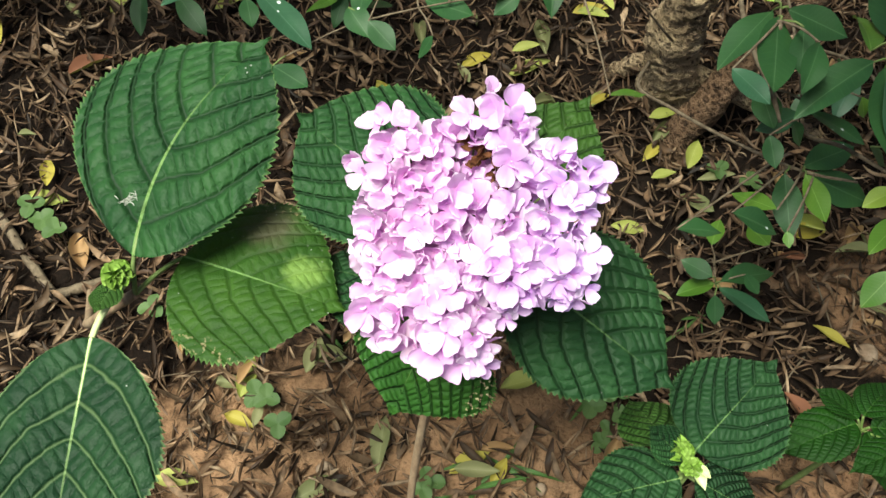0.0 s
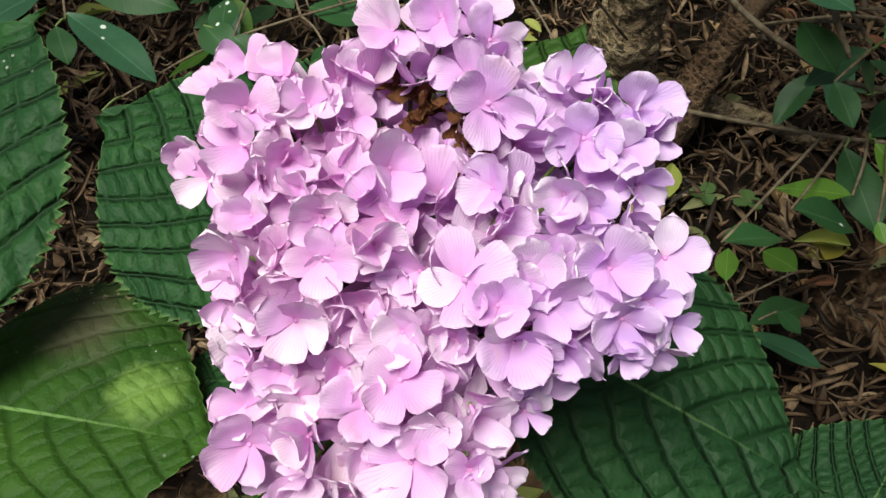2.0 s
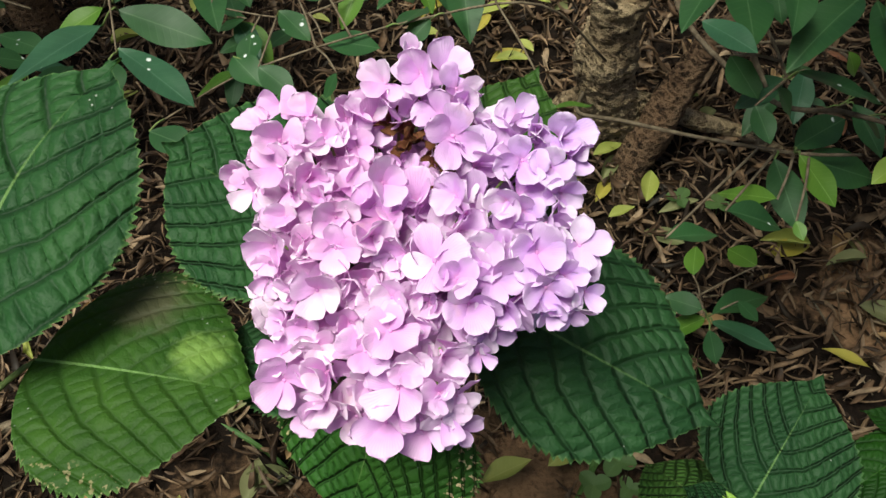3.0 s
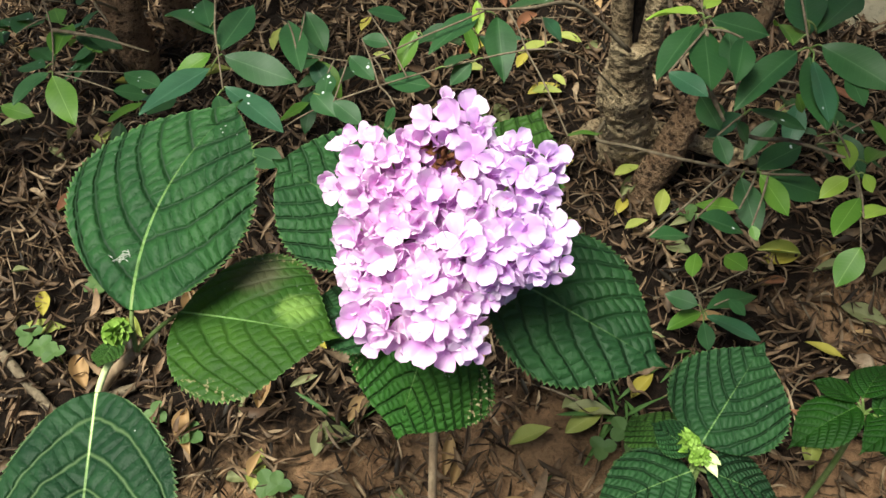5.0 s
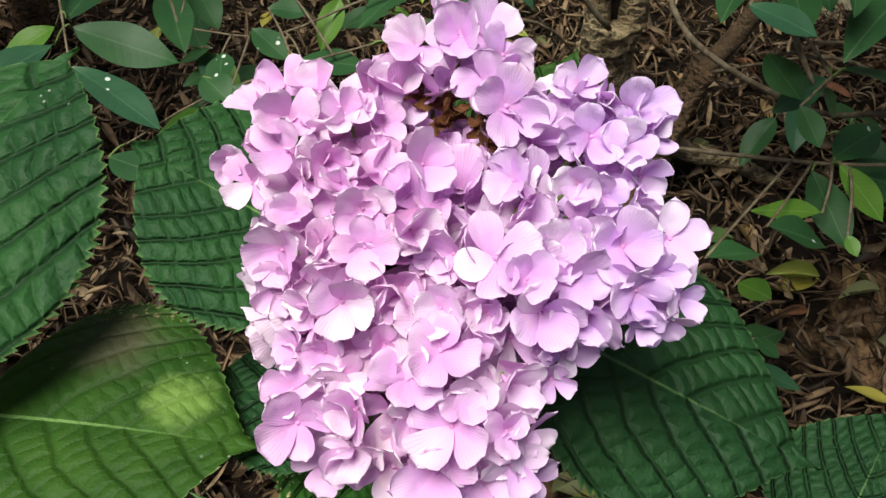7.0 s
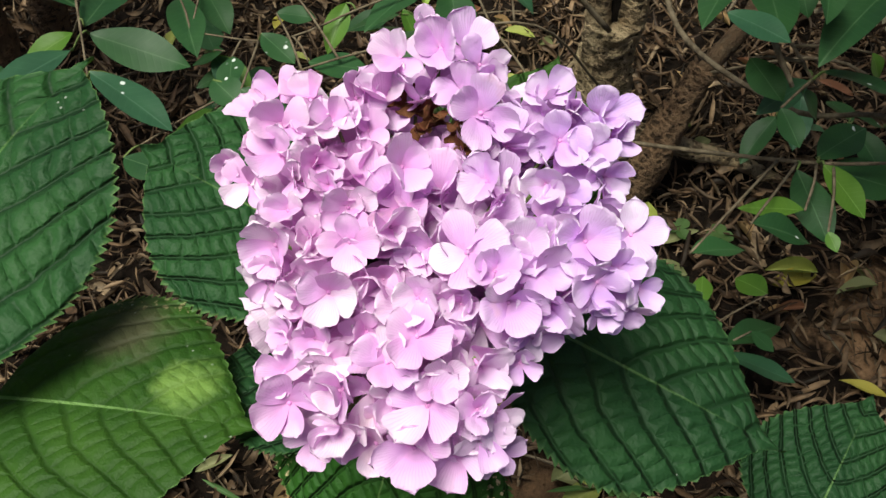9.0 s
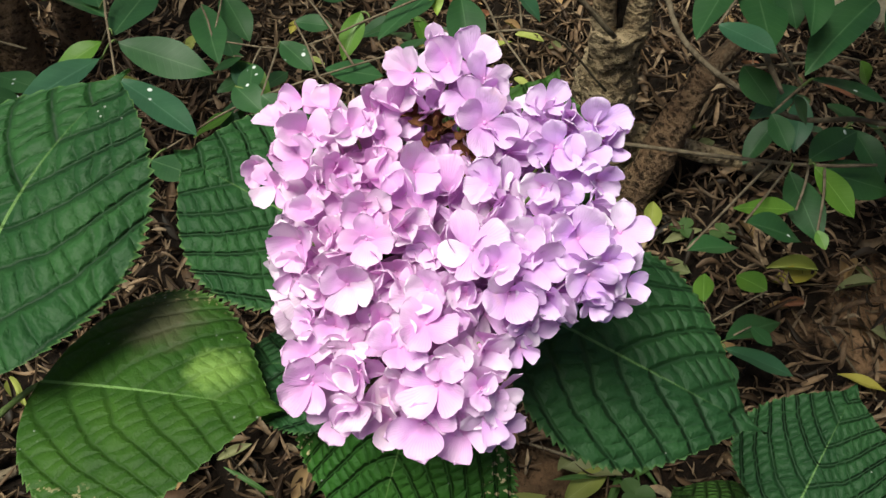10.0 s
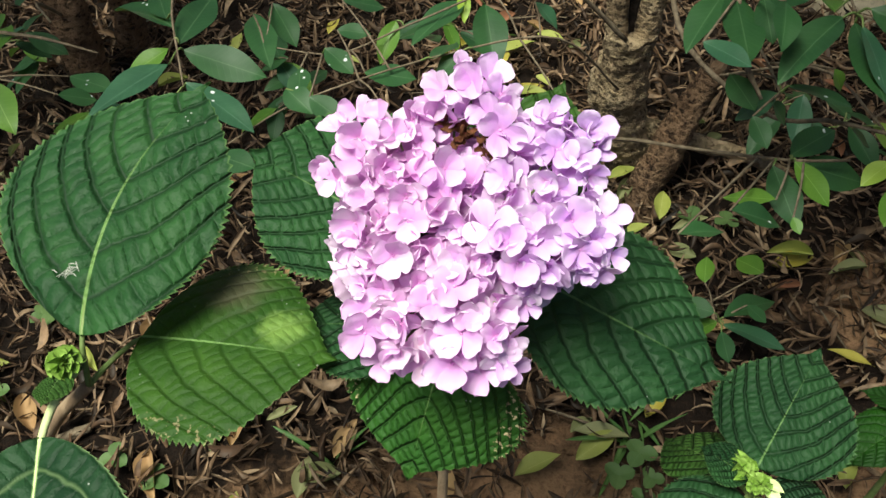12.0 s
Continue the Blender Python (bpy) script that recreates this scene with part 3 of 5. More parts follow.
# ---- the hydrangea in bloom ----
# florets by their place on the head: x, y, z and breadth in mm, turn in degrees, lean of the face to x and y in hundredths, lift of the sepals in degrees
FLORETS = {
    "crown": [
        (29, 272, 473, 22, 76, -12, -65, 14), (16, 270, 473, 19, 40, -28, -64, 14), (27, 288, 469, 15, 80, -5, -40, 16),
        (39, 278, 467, 21, 30, 20, -46, 6), (41, 271, 466, 18, 23, 26, -62, 8), (33, 257, 467, 20, 71, -20, -67, 10),
        (36, 247, 467, 23, 63, -12, -68, 8), (43, 267, 463, 16, 28, 24, -65, 12), (27, 270, 462, 17, 11, -13, -70, 10),
    ],
    "upper_left": [
        (-23, 261, 461, 23, 21, -3, -47, 8), (-22, 280, 459, 17, 43, -10, -22, 8), (-31, 276, 454, 16, 13, -47, -38, 8),
        (-13, 272, 461, 17, 10, 6, -36, 14), (-7, 258, 462, 17, 68, 10, -62, 10), (1, 265, 464, 19, 56, 19, -55, 10),
        (3, 255, 459, 15, 53, 14, -73, 14), (11, 265, 459, 18, 12, 2, -70, 10), (-14, 245, 458, 19, 40, 1, -66, 12),
        (-24, 252, 457, 20, 52, -11, -65, 10), (-40, 261, 448, 15, 58, -43, -62, 10), (-35, 252, 447, 17, 34, -33, -83, 10),
    ],
    "left": [
        (-21, 244, 454, 15, 12, 2, -72, 26), (-11, 236, 457, 15, 21, -1, -68, 52), (-7, 229, 454, 19, 33, 2, -66, 14),
        (-24, 235, 450, 16, 27, -22, -65, 28), (-8, 218, 451, 18, 77, -4, -70, 14), (4, 219, 454, 19, 33, 3, -69, 16),
        (-29, 228, 444, 20, 13, -41, -60, 8), (-32, 222, 436, 16, 29, -45, -76, 8), (-16, 208, 443, 20, 69, -3, -77, 14),
        (-19, 226, 444, 16, 1, -9, -66, 16), (-24, 212, 435, 16, 35, -53, -71, 8), (10, 234, 462, 20, 25, -6, -56, 34),
    ],
    "middle": [
        (14, 212, 450, 18, 59, -40, -56, 18), (8, 200, 444, 17, 73, -9, -61, 20), (0, 212, 440, 15, 51, -6, -64, 20),
        (-7, 199, 434, 15, 83, -5, -67, 16), (6, 190, 440, 20, 51, -9, -62, 10), (15, 193, 438, 13, 41, -3, -68, 16),
        (20, 198, 441, 17, 22, -6, -76, 10), (22, 183, 431, 20, 22, -4, -79, 8), (-22, 205, 427, 15, 31, -19, -64, 30),
        (-29, 209, 425, 14, 13, -52, -52, 10),
    ],
    "right": [
        (23, 205, 454, 23, 9, -21, -45, 8), (29, 197, 454, 17, 33, -18, -65, 26), (39, 206, 452, 18, 87, -15, -61, 8),
        (41, 198, 450, 19, 69, -1, -65, 8), (57, 205, 451, 22, 56, -7, -66, 10), (48, 214, 452, 17, 2, -19, -69, 12),
        (55, 221, 454, 18, 89, -15, -65, 14), (58, 195, 445, 18, 8, -11, -83, 12), (65, 199, 444, 15, 86, 6, -66, 16),
        (73, 210, 445, 20, 86, 16, -65, 8), (72, 197, 436, 15, 19, 29, -84, 8), (32, 193, 445, 22, 26, -23, -85, 6),
    ],
    "right_rim": [
        (44, 192, 442, 19, 5, -17, -86, 6), (38, 187, 435, 16, 73, -16, -94, 6), (59, 192, 437, 15, 16, -11, -92, 8),
        (67, 193, 433, 15, 36, 2, -93, 10), (50, 197, 439, 14, 33, -17, -75, 12), (34, 184, 428, 12, 74, -5, -97, 10),
    ],
    "upper_right": [
        (60, 258, 461, 17, 33, -8, -44, 10), (67, 253, 458, 17, 52, -14, -60, 40), (75, 250, 456, 23, 85, 6, -54, 10),
        (77, 244, 454, 19, 2, 22, -72, 16), (68, 237, 456, 18, 74, -9, -73, 20), (59, 240, 458, 22, 1, -15, -69, 8),
        (50, 223, 458, 19, 71, -20, -75, 14), (34, 229, 456, 17, 10, -26, -59, 26), (36, 222, 455, 12, 32, -9, -69, 50),
        (51, 259, 455, 16, 20, 1, -62, 10), (71, 230, 450, 18, 48, 20, -85, 8), (44, 244, 452, 15, 1, -9, -65, 12),
    ],
    "lower": [
        (-32, 193, 414, 21, 25, -30, -71, 10), (-32, 201, 418, 18, 57, -43, -36, 10), (-17, 188, 423, 20, 51, -8, -70, 12),
        (-3, 188, 433, 20, 51, -6, -65, 10), (-19, 198, 424, 16, 51, -10, -60, 16), (-3, 183, 422, 16, 16, -8, -69, 14),
        (6, 176, 427, 21, 41, -11, -64, 12), (11, 181, 431, 18, 89, -7, -63, 18), (19, 172, 427, 16, 71, -1, -66, 22),
    ],
    "lower_rim": [
        (20, 169, 418, 18, 11, -5, -87, 8), (1, 171, 415, 23, 9, -12, -76, 22), (13, 170, 410, 20, 79, -9, -91, 6),
        (25, 173, 422, 17, 68, 33, -70, 10), (24, 168, 408, 15, 20, 14, -93, 8), (-19, 184, 411, 20, 27, -17, -86, 8),
        (-25, 187, 403, 20, 69, -28, -88, 6), (-9, 179, 407, 19, 70, -12, -91, 6),
    ],
}

HEAD = Vector((0.0143, 0.2417, 0.4111))
PLANT = Vector((-0.02, 0.16, 0.0))
PETALS = [sepal_mesh(i) for i in range(14)]


def eye_mesh():
    """The bead at a floret's middle with its short stalk, one unit broad across the sepals."""
    bm = bmesh.new()
    bmesh.ops.create_icosphere(bm, subdivisions=2, radius=0.034, matrix=Matrix.Translation((0, 0, 0.02)))
    tube(bm, [Vector((0, 0, 0.0)), Vector((0.01, 0, -0.2)), Vector((0, 0.02, -0.45))], 0.03, 0.025, 6)
    return mesh_of(bm, "floret", EYE_PINK)


def place_floret(parent, eye, rng, p, breadth, turn, face, lift, loose=1.0):
    """Four sepals round a bead. face: the way the floret looks; lift: how far its sepals rise; loose: how unevenly they stand."""
    p, z = Vector(p), (Vector(face).normalized() + Vector((rng.uniform(-1, 1), rng.uniform(-1, 1), rng.uniform(-1, 1))) * 0.24).normalized()
    x = Vector((1, 0, 0)) - z * z.x
    x.normalize()
    m = Matrix.Translation(p) @ Matrix((x, z.cross(x), z)).transposed().to_4x4() @ pose(0, 0, 0, 0, 0, turn) @ Matrix.Diagonal((breadth, breadth, breadth, 1))
    floret = hang("floret", eye, parent, m)
    lift += rng.choice((0, 0, 0, 22))
    for k in range(4):
        size = 0.545 * rng.uniform(0.88, 1.10)
        under("petal", PETALS[rng.randrange(len(PETALS))], floret,
              pose(0, 0, 0.012 * (k % 2), 0, 0, 90 * k + rng.uniform(-8, 8) * loose) @ pose(0, 0, 0, 13 + lift * 1.0 + rng.uniform(-17, 17) * loose, rng.uniform(-20, 20) * loose, 0) @ Matrix.Diagonal((size * rng.uniform(0.90, 1.10), size, size, 1)))
    return floret


def hydrangea_leaf(parent, base, tip, width, material, seed, roll=0.0, petiole=(), name="leaf", label="", **shape):
    """A blade and its stalk. petiole: points from the stem to the blade's base."""
    base, tip = Vector(base), Vector(tip)
    me = toothed_leaf(name, (tip - base).length, width, material, seed, **shape)
    leaf = hang(name, me, parent, aim(base, tip, roll), label)
    leaf["place"] = [list(r) for r in aim(base, tip, roll)]
    m = aim(base, tip, roll)
    length = (tip - base).length
    bm = bmesh.new()
    droop = shape.get("droop", 0.12)
    sway = shape.get("sway", 0.0)
    rib = [Vector((sway * length * 4 * v * (1 - v), v * length, -0.0012 - droop * length * v * v)) for v in (0.0, 0.15, 0.3, 0.45, 0.6, 0.75, 0.88)]
    stalk = [m.inverted() @ Vector(q) for q in petiole]
    tube(bm, bend(stalk + rib, 3), (0.0024 if material is BLADE_VEINED else 0.0016) if petiole else 0.0010, 0.0002, 7)
    under("petiole", mesh_of(bm, "petiole", STALK_PALE if material is BLADE_VEINED else STALK), leaf, Matrix.Identity(4), "pale green leaf stalk and midrib")
    return leaf


def withered(parent, c, rng):
    """A dead floret: four shrivelled, twisted sepals."""
    bm = bmesh.new()
    for q in range(4):
        d = Vector((rng.uniform(-1, 1), rng.uniform(-1, 0.6), rng.uniform(-0.3, 1))).normalized()
        side = d.orthogonal().normalized()
        rows = []
        for i in range(6):
            v = i / 5
            side = (side + d.cross(side) * rng.uniform(-0.5, 0.9)).normalized()
            mid = c + d * 0.0075 * v + Vector((rng.uniform(-1, 1), rng.uniform(-1, 1), rng.uniform(-1, 1))) * 0.0006
            w = 0.0021 * math.sin(math.pi * (0.12 + 0.80 * v)) * rng.uniform(0.6, 1.2)
            rows.append([bm.verts.new(mid + side * w * j + d.cross(side) * 0.0009 * (abs(j) - 0.5)) for j in (-1, -0.4, 0.4, 1)])
        for a, b in zip(rows, rows[1:]):
            for j in range(3):
                bm.faces.new((a[j], a[j + 1], b[j + 1], b[j]))
    part("withered_floret", bm, DRIED, parent, "shrivelled brown floret")


def build_bloom():
    plant = stand("hydrangea_plant", PLANT, "hydrangea with a pink and lilac mophead over toothed green leaves", "hydrangea")
    rng = random.Random(11)
    top = Vector((0.010, 0.243, 0.355))
    bm = bmesh.new()
    tube(bm, bend([PLANT, (-0.012, 0.195, 0.13), (0.002, 0.232, 0.26), top], 6), 0.0030, 0.0034, 10, 0.05, 1)
    part("stem", bm, STEM_BROWN, plant, "brown woody stem")
    eye = eye_mesh()
    spots = []
    for rows in FLORETS.values():
        for x, y, z, d, turn, fx, fy, lift in rows:
            spots.append(Vector((x, y, z)) / 1000)
            place_floret(plant, eye, rng, spots[-1], d / 1000, turn, (fx / 100, fy / 100, math.sqrt(1 - (fx * fx + fy * fy) / 1e4)), lift)
    # a second layer below, in the chinks between the outer florets
    hole = Vector((0.026, 0.262, 0.470))
    deep = []
    for i, p in enumerate(spots):
        for q in spots[:i]:
            c = (p + q) / 2
            c -= (c - HEAD).normalized() * 0.0080
            if (p - q).length > 0.026 or (c - hole).length < 0.012 or any((c - e).length < 0.0092 for e in deep):
                continue
            deep.append(c)
    for c in deep:
        out = (c - HEAD).normalized() + Vector((0, -0.2, 0.3)) + Vector((rng.uniform(-1, 1), rng.uniform(-1, 1), rng.uniform(-1, 1))) * 0.35
        place_floret(plant, eye, rng, c, rng.uniform(0.020, 0.025), rng.uniform(0, 90), out, rng.uniform(8, 34), 1.2)
    # the core of the head, and its rounded back and underside
    for i in range(190):
        up = 1 - 1.6 * (i + 0.5) / 190
        a = i * 2.39996
        r = math.sqrt(max(0.0, 1 - up * up))
        d = Vector((r * math.cos(a), r * math.sin(a), up))
        front = d.dot(Vector((-0.12, -0.65, 0.75))) > 0.30
        if not front and i % 2:
            continue
        p = HEAD + Vector((d.x * 0.050, d.y * 0.040, d.z * 0.040)) * (0.94 if front else 1.0)
        if (p - hole).length < 0.020:
            continue
        place_floret(plant, eye, rng, p, 0.022, rng.uniform(0, 90), d, rng.uniform(5, 30))
        deep.append(p)
    spots += deep
    bm = bmesh.new()
    for p in spots:
        knee = top.lerp(HEAD, 0.55) + (p - HEAD) * 0.35
        tube(bm, bend([top, knee, p - (p - HEAD).normalized() * 0.004], 3), 0.0012, 0.0006, 5)
    tagged(part("inflorescence_stalk", bm, STALK, plant, "thin green branching stalks inside the head"), kind="stuff")
    # withered florets in the gap near the crown
    for k in range(10):
        start, end = ((0.0165, 0.2655, 0.461), (0.0230, 0.2510, 0.459)) if k % 2 else ((0.0290, 0.2500, 0.460), (0.0310, 0.2370, 0.4575))
        c = Vector(start).lerp(Vector(end), k / 9) + Vector((rng.uniform(-1, 1), rng.uniform(-1, 1), rng.uniform(-1, 0.3))) * 0.0025
        withered(plant, c, rng)
    leaves = [
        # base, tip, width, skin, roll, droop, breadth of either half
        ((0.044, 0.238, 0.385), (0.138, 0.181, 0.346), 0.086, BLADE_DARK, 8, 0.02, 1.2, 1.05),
        ((0.006, 0.222, 0.362), (-0.027, 0.176, 0.308), 0.098, BLADE_RUST, 0, 0.10, 1.0, 1.0),
        ((0.000, 0.262, 0.385), (-0.078, 0.316, 0.415), 0.092, BLADE, -14, 0.02, 0.95, 1.30, dict(egg=1.05, taper=0.15)),
        # leaf beneath the head: the head's shade is put into its dark skin
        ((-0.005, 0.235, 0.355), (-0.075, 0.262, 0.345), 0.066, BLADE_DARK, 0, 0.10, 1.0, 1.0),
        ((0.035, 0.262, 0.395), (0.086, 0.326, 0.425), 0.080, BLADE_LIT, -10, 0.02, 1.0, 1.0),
        ((0.025, 0.268, 0.395), (0.053, 0.330, 0.424), 0.060, BLADE_LIT, 12, 0.02, 1.0, 1.0),
    ]
    for i, (b, t, w, skin, roll, droop, hl, hr, *more) in enumerate(leaves):
        hydrangea_leaf(plant, b, t, w, skin, 20 + i, roll, [top - Vector((0, 0, 0.03)), top.lerp(Vector(b), 0.5) - Vector((0, 0, 0.012))], droop=droop, half_l=hl, half_r=hr, **(more[0] if more else {}))


def build_side_shoot():
    """The shoot beside the bloom: three great leaves and a tight bud."""
    root = Vector((-0.345, 0.420, 0.0))
    plant = stand("hydrangea_shoot", root, "leafy green hydrangea shoot with three large leaves and a bud", "hydrangea")
    node = Vector((-0.170, 0.233, 0.352))
    bm = bmesh.new()
    tube(bm, bend([root, (-0.290, 0.330, 0.12), (-0.235, 0.262, 0.25), (-0.192, 0.233, 0.33), node], 6), 0.004, 0.0032, 10, 0.05, 3)
    part("stem", bm, STEM_BROWN, plant, "green and brown stem")
    hydrangea_leaf(plant, (-0.166, 0.243, 0.378), (-0.096, 0.366, 0.423), 0.122, BLADE_BROAD, 1, 3, [node, (-0.168, 0.238, 0.366)], droop=0.02, quilt=0.0145, teeth=38, sway=-0.115, egg=1.0, taper=0.18, half_l=1.06, half_r=0.93)
    hydrangea_leaf(plant, (-0.146, 0.258, 0.352), (-0.048, 0.223, 0.365), 0.112, BLADE_SPOT, 2, -4, [node, (-0.160, 0.248, 0.350)], droop=0.10, quilt=0.012, teeth=34)
    hydrangea_leaf(plant, (-0.185, 0.200, 0.363), (-0.187, 0.070, 0.352), 0.097, BLADE_VEINED, 3, 0, [(-0.172, 0.238, 0.362), (-0.179, 0.218, 0.366)], droop=0.06, quilt=0.012, fold=0.22, teeth=38, egg=1.0)
    rng = random.Random(5)
    for k in range(16):
        c = Vector((-0.1665, 0.2665, 0.3985)) + Vector((rng.gauss(0, 0.003), rng.gauss(0, 0.002), rng.uniform(-0.001, 0.001)))
        d = Vector((rng.uniform(-1, 1), rng.uniform(-1, 1), rng.uniform(-0.1, 0.4))).normalized() * rng.uniform(0.0015, 0.0035)
        bm = bmesh.new()
        tube(bm, bend([c - d, c + Vector((0, 0, 0.0008)), c + d], 2), 0.00022, 0.00014, 5, 0.4, k)
        part("dry_fibre", bm, FIBRE, plant, "pale dry fibre stuck to the leaf")
    bud(plant, Vector((-0.176, 0.236, 0.366)), 0.0095, rng)
    hydrangea_leaf(plant, (-0.178, 0.232, 0.366), (-0.182, 0.209, 0.374), 0.018, BLADE_YOUNG, 4, 0, [], name="young_leaf", droop=0.0, quilt=0.03, teeth=10)


def bud(parent, c, size, rng, count=26):
    """A tight rosette of small ruffled leaflets."""
    for k in range(count):
        f = k / count
        th, a = 1.45 * math.sqrt(f), 2.39996 * k
        me = BUD_SHAPES[k % len(BUD_SHAPES)]
        s = size * rng.uniform(0.62, 0.85)
        out = Vector((math.sin(th) * math.cos(a), math.sin(th) * math.sin(a), math.cos(th)))
        side = Vector((-math.sin(a), math.cos(a), 0))
        along = (out.cross(side) * -1 + out * rng.uniform(0.25, 0.75) + side * rng.uniform(-0.4, 0.4)).normalized()
        side = along.cross(out).normalized()
        turn = Matrix((side, along, side.cross(along))).transposed().to_4x4()
        hang("bud_scale", me, parent, Matrix.Translation(c + out * size * 0.62 - along * s * 0.55) @ turn @ Matrix.Diagonal((s, s, s, 1)))


BUD_SHAPES = [plain_leaf("bud_scale", BUD_GREEN, 0.78, 0.5, -0.30, 0.4, k) for k in range(3)]


def build_corner_shoot():
    root = Vector((0.165, 0.150, 0.0))
    plant = stand("hydrangea_shoot", root, "low hydrangea shoot with an opening green bud among its leaves", "hydrangea")
    node = Vector((0.163, 0.165, 0.245))
    bm = bmesh.new()
    tube(bm, bend([root, (0.158, 0.158, 0.12), node], 6), 0.0045, 0.0035, 10, 0.05, 7)
    part("stem", bm, STALK, plant, "green stem")
    rows = [
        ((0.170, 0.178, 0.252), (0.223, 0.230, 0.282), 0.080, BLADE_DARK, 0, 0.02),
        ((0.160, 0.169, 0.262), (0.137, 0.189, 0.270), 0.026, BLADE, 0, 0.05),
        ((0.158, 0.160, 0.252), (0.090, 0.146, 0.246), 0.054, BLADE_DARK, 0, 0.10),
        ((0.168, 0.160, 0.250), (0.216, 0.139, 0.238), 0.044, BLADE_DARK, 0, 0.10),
        ((0.160, 0.186, 0.236), (0.143, 0.238, 0.200), 0.048, BLADE_YOUNG, 0, 0.10),
    ]
    for i, (b, t, w, skin, roll, droop) in enumerate(rows):
        hydrangea_leaf(plant, b, t, w, skin, 40 + i, roll, [node, node.lerp(Vector(b), 0.6)], droop=droop, teeth=28)
    rng = random.Random(8)
    for k in range(2):
        bud(plant, Vector((0.158 + 0.006 * k, 0.175 - 0.010 * k, 0.259)), 0.0088 - 0.0016 * k, rng)
    for k, (b, t, skin) in enumerate([((0.165, 0.165, 0.260), (0.175, 0.158, 0.262), BUD_WHITE), ((0.166, 0.163, 0.258), (0.171, 0.151, 0.260), BUD_WHITE), ((0.160, 0.176, 0.262), (0.158, 0.183, 0.268), BUD_GREEN), ((0.157, 0.169, 0.262), (0.150, 0.168, 0.266), BUD_GREEN)]):
        me = plain_leaf("bract", skin, 0.55, 0.4, 0.15, 0.3, k)
        s = (Vector(t) - Vector(b)).length
        hang("bract", me, plant, aim(b, t) @ Matrix.Diagonal((s, s, s, 1)), "opening pale bract")


build_bloom()
build_side_shoot()
build_corner_shoot()


